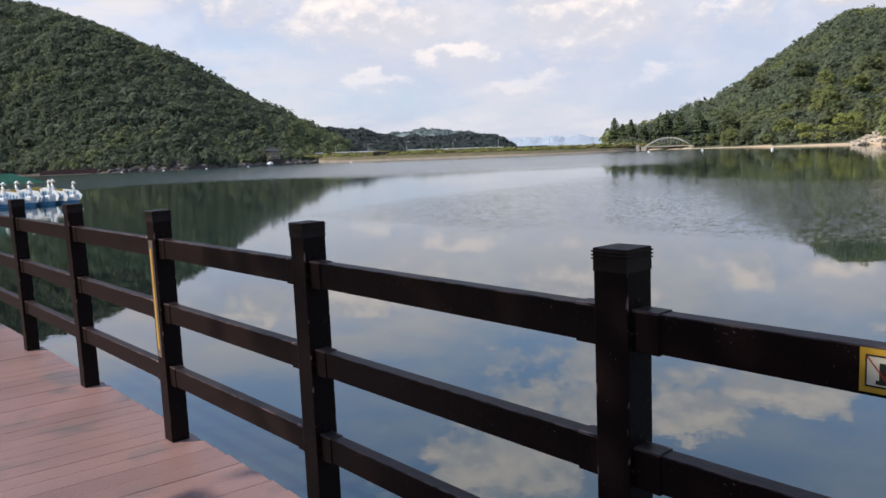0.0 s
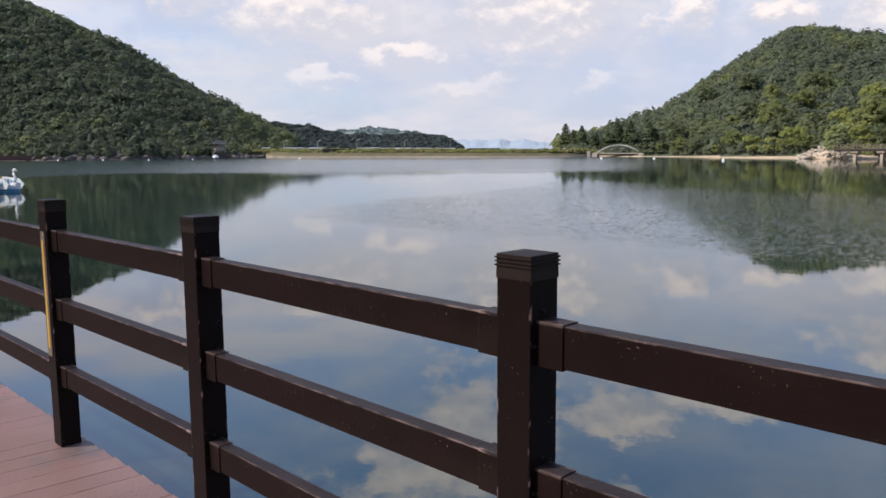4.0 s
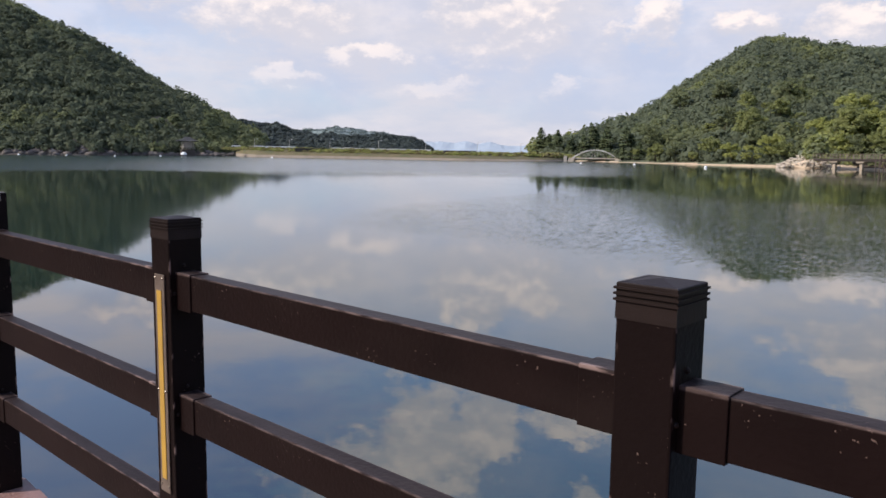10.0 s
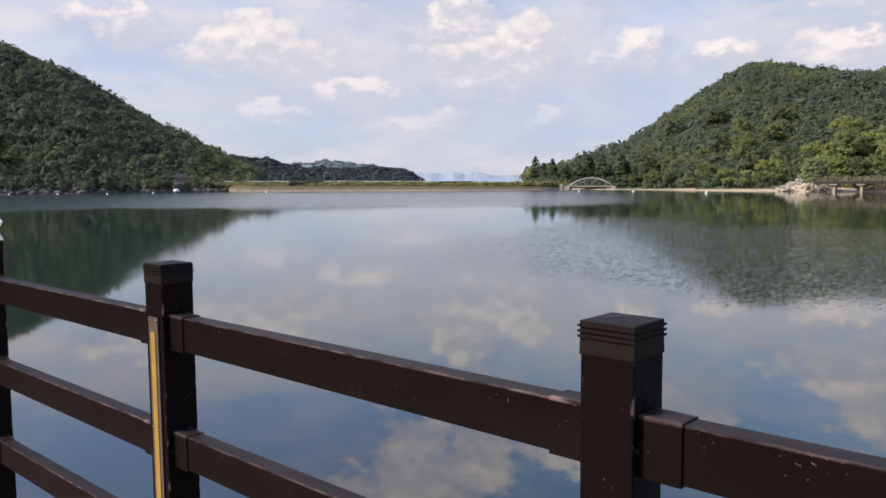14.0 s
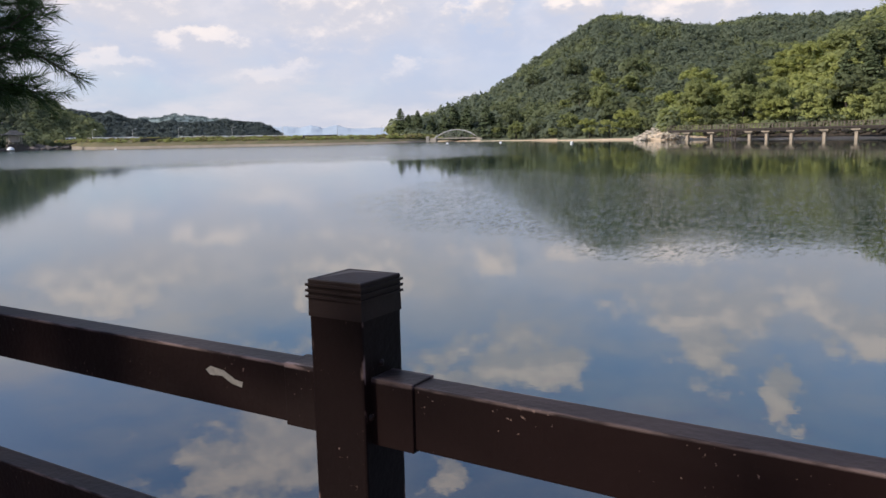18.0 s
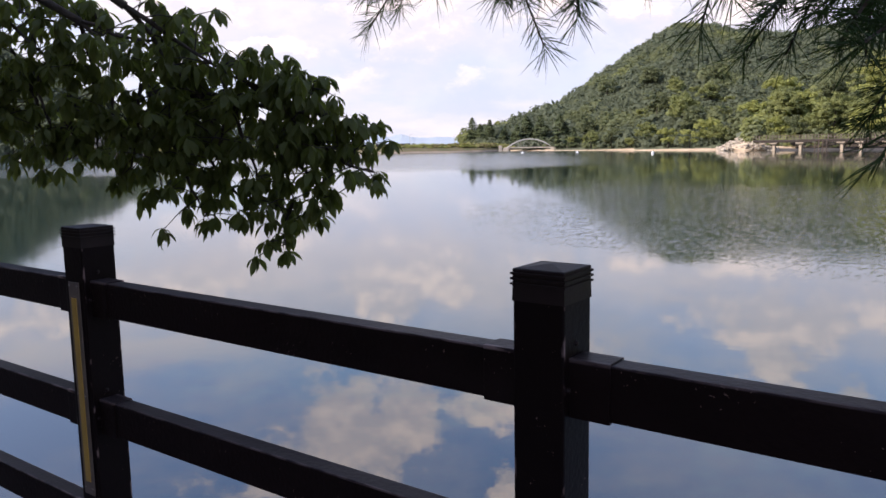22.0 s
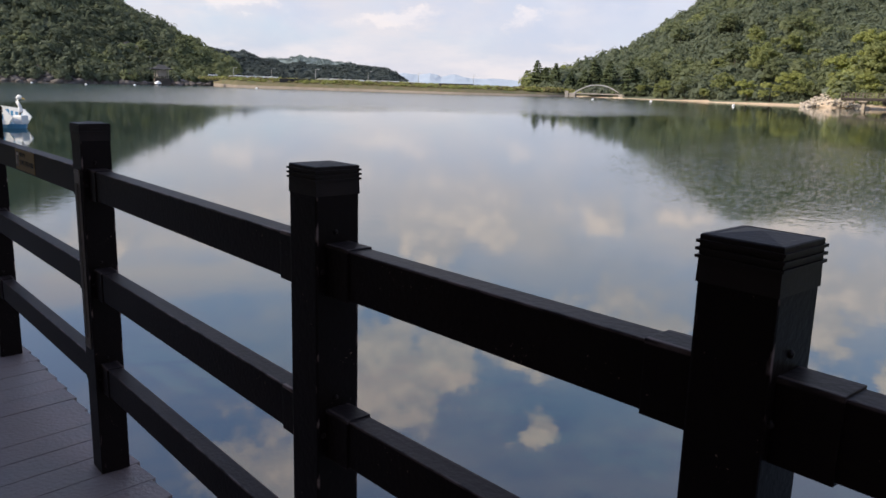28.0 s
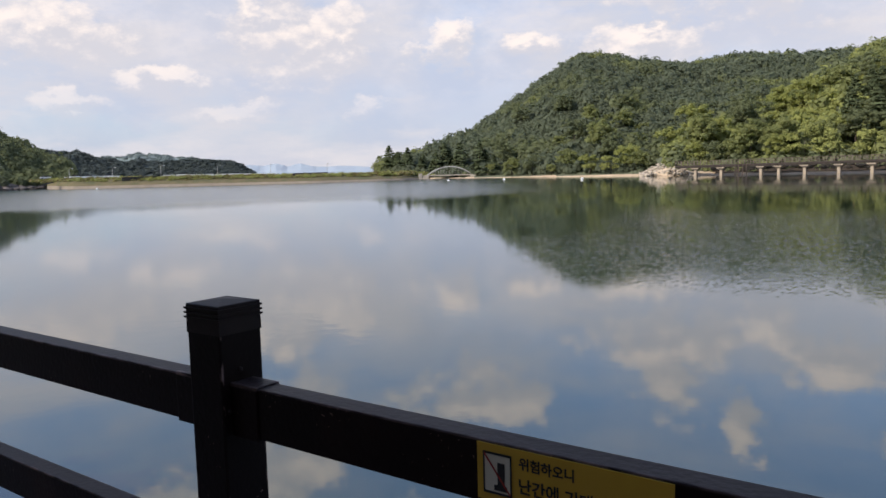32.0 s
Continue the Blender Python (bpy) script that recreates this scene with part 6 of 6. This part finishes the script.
def swan_boat():
    t = tagged(empty("swan_boat"), "white swan pedal boat with a blue hull moored by the jetty", "boat", "swan boats")
    bm = bmesh.new()
    prof = [(-1.6, 0.55), (-1.2, 0.78), (0, 0.85), (1.0, 0.75), (1.6, 0.35), (1.75, 0.05)]
    lo = [bm.verts.new((x * 0.94, s * w * 0.8, -0.25)) for s in (1, -1) for x, w in prof]
    hi = [bm.verts.new((x, s * w, 0.24)) for s in (1, -1) for x, w in prof]
    n = len(prof)
    for k in range(n - 1):
        bm.faces.new((lo[k], lo[k + 1], hi[k + 1], hi[k])); bm.faces.new((hi[n + k], hi[n + k + 1], lo[n + k + 1], lo[n + k]))
        bm.faces.new((hi[k], hi[k + 1], hi[n + k + 1], hi[n + k])); bm.faces.new((lo[n + k], lo[n + k + 1], lo[k + 1], lo[k]))
    bm.faces.new((lo[0], hi[0], hi[n], lo[n])); bm.faces.new((lo[n - 1], lo[2 * n - 1], hi[2 * n - 1], hi[n - 1]))
    part("hull", bm, BLUE, t)
    for s in (-1, 1):                             # wing-shaped side walls
        bm = bmesh.new()
        prof = [(-1.9, 1.25), (-1.5, 0.22), (1.2, 0.22), (1.55, 0.65), (1.0, 1.12), (0.2, 1.2), (-0.9, 1.3)]
        a = [bm.verts.new((x, s * 0.80, z)) for x, z in prof]
        b = [bm.verts.new((x, s * 0.72, z)) for x, z in prof]
        bm.faces.new(a); bm.faces.new(b[::-1])
        for k in range(len(prof)):
            q = (k + 1) % len(prof)
            bm.faces.new((a[k], b[k], b[q], a[q]))
        bmesh.ops.recalc_face_normals(bm, faces=bm.faces[:])
        wall = part("side_wall", bm, WHITE, t)
        for x0, x1, z0, z1 in ((-1.25, -0.95, 0.5, 0.95), (-0.85, -0.6, 0.45, 1.05), (-0.5, -0.2, 0.62, 1.1), (-0.1, 0.12, 0.5, 1.0), (0.25, 0.5, 0.55, 0.95), (0.62, 0.85, 0.48, 0.85), (-1.55, -1.35, 0.8, 1.1)):
            part("feather_mark", box(bmesh.new(), x0, x1, s * 0.76 - 0.045, s * 0.76 + 0.045, z0, z1, 0.02), BLUE, wall)
    part("bow", box(bmesh.new(), 1.0, 1.75, -0.3, 0.3, 0.2, 0.78, 0.1), WHITE, t)
    part("tail", tube(bmesh.new(), [(-1.4, 0, 0.7), (-1.8, 0, 1.05), (-2.0, 0, 1.35)], [0.35, 0.22, 0.03], 8), WHITE, t, smooth=True)
    neck = part("neck", tube(bmesh.new(), [(1.25, 0, 0.6), (1.45, 0, 1.0), (1.38, 0, 1.35), (1.22, 0, 1.62), (1.25, 0, 1.84), (1.40, 0, 1.93), (1.55, 0, 1.87), (1.62, 0, 1.82)], [0.24, 0.15, 0.11, 0.10, 0.12, 0.14, 0.10, 0.04], 10), WHITE, t, smooth=True)
    part("beak", tube(bmesh.new(), [(1.58, 0, 1.86), (1.82, 0, 1.78)], [0.06, 0.02], 8), OCHRE, neck)
    part("backrest", box(bmesh.new(), -1.05, -0.93, -0.6, 0.6, 0.6, 1.35, 0.05), OCHRE, t, "ochre seat back")
    part("seat", box(bmesh.new(), -0.9, -0.3, -0.6, 0.6, 0.42, 0.75, 0.05), BLUE, t)
    return t


sb = swan_boat()
for k, (bx, by, turn) in enumerate(((-91.5, 20.3, 55), (-91.9, 18.0, 50), (-91.3, 15.8, 58), (-91.8, 13.6, 52), (-91.4, 11.3, 56), (-95.9, 19.2, 52), (-96.2, 15.6, 55), (-91.5, 9.0, 54), (-95.8, 12.2, 52))):
    m = pose(bx, by, WATER + 0.05, 0, 0, turn - 30) @ Matrix.Scale(1.12, 4)
    if k == 0:
        sb.matrix_basis = m
    else:
        copy_thing(sb, m)
jet = tagged(empty("boat_jetty", pose(-103, 13.4, WATER)), "floating jetty under a green canvas roof", "jetty")
part("float", box(bmesh.new(), -3, 3, -9, 6, -0.3, 0.45, 0.05), CONC, jet)
for x in (-2.6, 2.6):
    for y in (-8.5, -4, 0.5, 5.0):
        part("post", tube(bmesh.new(), [(x, y, 0.4), (x, y, 2.4)], 0.07, 8), STEEL, jet)
bm = bmesh.new()
v = [bm.verts.new(p) for p in ((-3.4, -9.5, 2.2), (3.4, -9.5, 2.2), (3.4, 7.2, 2.2), (-3.4, 7.2, 2.2), (0, -9.5, 3.4), (0, 4.0, 3.4))]
for f in ((0, 1, 4), (1, 2, 5, 4), (2, 3, 5), (3, 0, 4, 5)):
    bm.faces.new([v[i] for i in f])
bmesh.ops.solidify(bm, geom=bm.faces[:], thickness=0.04)
part("roof", bm, GREENR, jet, "green canvas hipped roof")


# ---- signs, lamp and lifebuoy on the railing ----
SIGNY = mat("yellow_sign", (0.62, 0.36, 0.03), 0.5, (0.55, 0.31, 0.03), 8.0, bump=0.05)
INK = mat("black_print", (0.012, 0.011, 0.011), 0.5, (0.02, 0.018, 0.016), 30.0)
PALEP = mat("cream_print", (0.68, 0.62, 0.5), 0.5, (0.6, 0.54, 0.42), 20.0)
BLANK = mat("blank_white_sticker", (0.86, 0.84, 0.81), 0.45, (0.80, 0.77, 0.74), 6.0, bump=0.05, bump_scale=20)
GREYM = mat("pale_grey_mark", (0.5, 0.47, 0.43), 0.7, (0.3, 0.27, 0.24), 60.0)
REDL = mat("red_print", (0.35, 0.03, 0.02), 0.5, (0.3, 0.03, 0.02), 20.0)


def words(text, size, material, parent, m, name="lettering", depth=0.0006, bold=0.0004):
    cu = bpy.data.curves.new("words", "FONT")
    cu.body, cu.size, cu.extrude, cu.align_x, cu.offset = text, size, depth, "LEFT", bold
    o = bpy.data.objects.new("words", cu)
    scene.collection.objects.link(o)
    me = bpy.data.meshes.new_from_object(o.evaluated_get(bpy.context.evaluated_depsgraph_get()))
    bpy.data.objects.remove(o)
    me.materials.clear()
    me.materials.append(material)
    p = share(name, me, parent, m)
    return p


def on_rail(x, z, out=0.0):
    """A pose on the deck side of the top rail at x: local x along the rail, local y up."""
    y = edge_y(x)
    slope = math.degrees(math.atan2(edge_y(x + 0.2) - edge_y(x - 0.2), 0.4))
    return pose(x, y - 0.003 - RAIL_T / 2 - out, z - sag_at(x) - 0.001, 0, 0, slope) @ pose(0, 0, 0, 90, 0, 0)


def warning_sign(x, w=0.30, h=0.086, z=1.018, plate=None):
    t = tagged(empty("warning_sign", on_rail(x, z, 0.001)), "yellow warning sticker with black lettering on the top rail", "sign", "warning signs")
    part("plate", box(bmesh.new(), 0, w, 0, h, 0, 0.0016), plate or SIGNY, t)
    part("picture_field", box(bmesh.new(), 0.013, 0.058, 0.013, 0.073, 0.0016, 0.0022), PALEP, t)
    bm = bmesh.new()
    for a, b, c, d in ((0.011, 0.060, 0.071, 0.0745), (0.011, 0.060, 0.0115, 0.015), (0.011, 0.0135, 0.0115, 0.0745), (0.0575, 0.060, 0.0115, 0.0745)):
        box(bm, a, b, c, d, 0.0022, 0.0028)
    part("picture_border", bm, INK, t)
    part("pictogram_bar", box(bmesh.new(), -0.006, 0.006, -0.02, 0.018, 0.0022, 0.0028), INK, t, m=pose(0.042, 0.042, 0))
    part("pictogram_base", box(bmesh.new(), 0.030, 0.052, 0.018, 0.026, 0.0022, 0.0028), INK, t)
    part("slash", box(bmesh.new(), -0.036, 0.036, -0.0012, 0.0012, 0.0028, 0.0034), REDL, t, m=pose(0.0355, 0.043, 0, 0, 0, -52))
    words("위험하오니", 0.0195, INK, t, pose(0.072, 0.059, 0.0018))
    words("난간에 기대지 마세요", 0.0245, INK, t, pose(0.070, 0.024, 0.0018))


warning_sign(0.57)
# sign yellow darkened to amber, shade put into the colour
SIGNY_SHADE = mat("shaded_amber_sign", (0.27, 0.15, 0.025), 0.5, (0.22, 0.12, 0.022), 8.0, bump=0.05)
warning_sign(-33.41, plate=SIGNY_SHADE)
warning_sign(-34.90)
# blank sticker with a torn corner
bm = bmesh.new()
v = [bm.verts.new(p) for p in ((0, 0.002, 0), (0.30, 0.0, 0), (0.30, 0.072, 0), (0.287, 0.074, 0), (0.272, 0.089, 0), (0.012, 0.09, 0), (0.0, 0.084, 0))]
f = bm.faces.new(v)
bmesh.ops.solidify(bm, geom=[f], thickness=0.0014)
t = tagged(empty("blank_sticker", on_rail(-14.39, 1.016, 0.0032)), "blank white sticker with a torn corner on the top rail", "sticker")
part("sheet", bm, BLANK, t)


# scrapes and droppings on the paint of the top rail
for x, z, size in ((-19.79, 1.06, 1.0), (-9.28, 1.052, 0.3), (-18.29, 1.06, 0.5), (-13.84, 1.052, 0.22), (-13.80, 1.046, 0.3), (-13.79, 1.062, 0.16), (-13.76, 1.052, 0.2), (-13.75, 1.040, 0.14)):
    t = tagged(empty("paint_scrape", on_rail(x, z, 0.0006) @ Matrix.Scale(size, 4)), "pale grey scrape in the brown paint of the rail", "paint mark", "paint scrapes")
    bm = bmesh.new()
    f = bm.faces.new([bm.verts.new(p) for p in ((0.0, 0.012, 0), (0.012, 0.02, 0), (0.045, 0.016, 0), (0.07, 0.004, 0), (0.088, 0.002, 0), (0.085, -0.008, 0), (0.06, -0.004, 0), (0.04, 0.006, 0), (0.01, 0.004, 0))])
    bmesh.ops.solidify(bm, geom=[f], thickness=-0.0005)
    part("mark", bm, GREYM, t)


def post_lamp():
    """A wedge-shaped solar lamp on the post with the number plate."""
    at = pose(-28.479, -0.802, 0, 0, 0, 0)
    t = tagged(empty("solar_lamp", at @ pose(-0.002, -HALF - 0.001, 0.985)), "small wedge-shaped solar lamp screwed to a railing post", "lamp")
    bm = bmesh.new()
    prof = [(0, 0.0), (-0.012, 0.0), (-0.036, 0.045), (-0.012, 0.168), (0, 0.168)]
    a = [bm.verts.new((-0.036, y, z)) for y, z in prof]
    b = [bm.verts.new((0.043, y, z)) for y, z in prof]
    bm.faces.new(a); bm.faces.new(b[::-1])
    for k in range(5):
        bm.faces.new((a[k], b[k], b[(k + 1) % 5], a[(k + 1) % 5]))
    bmesh.ops.recalc_face_normals(bm, faces=bm.faces[:])
    part("housing", bm, CREAM, t)
    sl = math.degrees(math.atan2(0.024, 0.123))
    m = pose(0.004, -0.036, 0.045) @ pose(0, 0, 0, -sl, 0, 0)
    part("panel", box(bmesh.new(), -0.035, 0.032, -0.003, 0.001, 0.006, 0.118, 0.001), PANEL, t, "black solar panel", m=m)
    m = pose(0.004, -0.012, 0.0) @ pose(0, 0, 0, 28.0, 0, 0)
    part("lens", box(bmesh.new(), -0.034, 0.03, -0.002, 0.001, 0.006, 0.048, 0.001), GLASSD, t, m=m)
    p = tagged(empty("number_plate", at @ pose(-0.043, -HALF - 0.001, 0.9) @ pose(0, 0, 0, 90, 0, 0)), "small pale plate with the number six on a railing post", "sign")
    part("plate", box(bmesh.new(), 0, 0.086, 0, 0.083, 0, 0.0018, 0.0004), CREAM, p)
    words("6", 0.082, INK, p, pose(0.022, 0.009, 0.0019), "numeral", bold=0.0018)
    words("NO", 0.012, INK, p, pose(0.010, 0.071, 0.0019), "lettering")


PANEL = mat("black_solar_cell", (0.008, 0.008, 0.010), 0.35, (0.012, 0.012, 0.014), 30.0, spec=0.15)
CREAM = mat("weathered_cream_plastic", (0.37, 0.34, 0.29), 0.5, (0.28, 0.255, 0.215), 20.0, bump=0.08)
post_lamp()

ORANGE = mat("orange_lifebuoy_shell", (0.56, 0.10, 0.04), 0.42, (0.46, 0.08, 0.036), 5.0, bump=0.05)
ROPE = mat("striped_rope", (0.20, 0.14, 0.05), 0.9, (0.014, 0.011, 0.009), 70.0, bump=0.6, bump_scale=300)
DROPE = mat("dark_cord", (0.075, 0.036, 0.032), 0.9, (0.11, 0.06, 0.052), 80.0, bump=0.5, bump_scale=300)


def lifebuoy():
    c = Vector((-28.45, -0.63, 0.388))
    t = tagged(empty("lifebuoy", pose(*c)), "orange ring lifebuoy hung outside the railing", "lifebuoy")
    bm = bmesh.new()
    R, r, N, M = 0.29, 0.065, 48, 16
    grid = [[bm.verts.new(((R + r * math.cos(2 * math.pi * j / M)) * math.cos(2 * math.pi * i / N), 0.85 * r * math.sin(2 * math.pi * j / M), (R + r * math.cos(2 * math.pi * j / M)) * math.sin(2 * math.pi * i / N))) for j in range(M)] for i in range(N)]
    for i in range(N):
        for j in range(M):
            bm.faces.new((grid[i][j], grid[i][(j + 1) % M], grid[(i + 1) % N][(j + 1) % M], grid[(i + 1) % N][j]))
    part("ring", bm, ORANGE, t, smooth=True)
    for k in range(1, 4):
        a0 = math.pi / 4 + k * math.pi / 2
        pts = []
        for q in range(9):
            a = a0 + (q / 8) * math.pi / 2
            rr = 0.352 + 0.012 * math.sin(math.pi * q / 8)
            pts.append((rr * math.cos(a), -0.01, rr * math.sin(a)))
        part("grab_line", tube(bmesh.new(), pts, 0.006, 6), DROPE, t, smooth=True)
    # coil of rope hung on the top rail beside the post
    rng = random.Random(5)
    coil = tagged(empty("rope_coil", pose(-28.41, -0.70, 1.01)), "coil of pale striped rope hung over the top rail", "rope")
    for k in range(10):
        x0 = -0.040 + 0.0062 * k + rng.uniform(-0.008, 0.008)
        w, ln, y0 = rng.uniform(0.015, 0.05), rng.uniform(0.18, 0.36), rng.uniform(-0.02, 0.03)
        pts = []
        for q in range(15):
            a = 2 * math.pi * q / 14
            pts.append((x0 + w * math.sin(a) * (0.5 + 0.5 * (1 - math.cos(a)) / 2) + rng.uniform(-.0025, .0025), y0 + 0.02 * math.sin(a + k), 0.02 - ln * (1 - math.cos(a)) / 2))
        part("loop", tube(bmesh.new(), pts, 0.0038, 7), ROPE, coil, smooth=True)
    part("loose_end", tube(bmesh.new(), [(0.04, 0.0, -0.1), (0.07, 0.02, -0.14), (0.10, 0.03, -0.22), (0.105, 0.03, -0.30)], 0.0043, 7), ROPE, coil, smooth=True)
    part("hanging_end", tube(bmesh.new(), [(0.0, 0.03, -0.3), (0.005, 0.03, -0.5), (0.0, 0.03, -0.75)], 0.0043, 7), ROPE, coil, smooth=True)
    cord = tagged(empty("cord", pose(-28.42, -0.66, 1.0)), "dark cord holding the lifebuoy to the top rail", "rope")
    part("strand", tube(bmesh.new(), [(-0.03, 0.06, 0.0), (-0.012, 0.062, -0.09), (0.105, 0.07, -0.235), (0.225, 0.08, -0.38)], 0.0045, 7), DROPE, cord, smooth=True)
    part("strand", tube(bmesh.new(), [(-0.20, 0.04, -0.34), (-0.30, 0.04, -0.42), (-0.42, 0.04, -0.49), (-0.50, 0.04, -0.58), (-0.58, 0.04, -0.67), (-0.62, 0.04, -0.76), (-0.60, 0.04, -0.90)], 0.0045, 7), DROPE, cord, smooth=True)


lifebuoy()
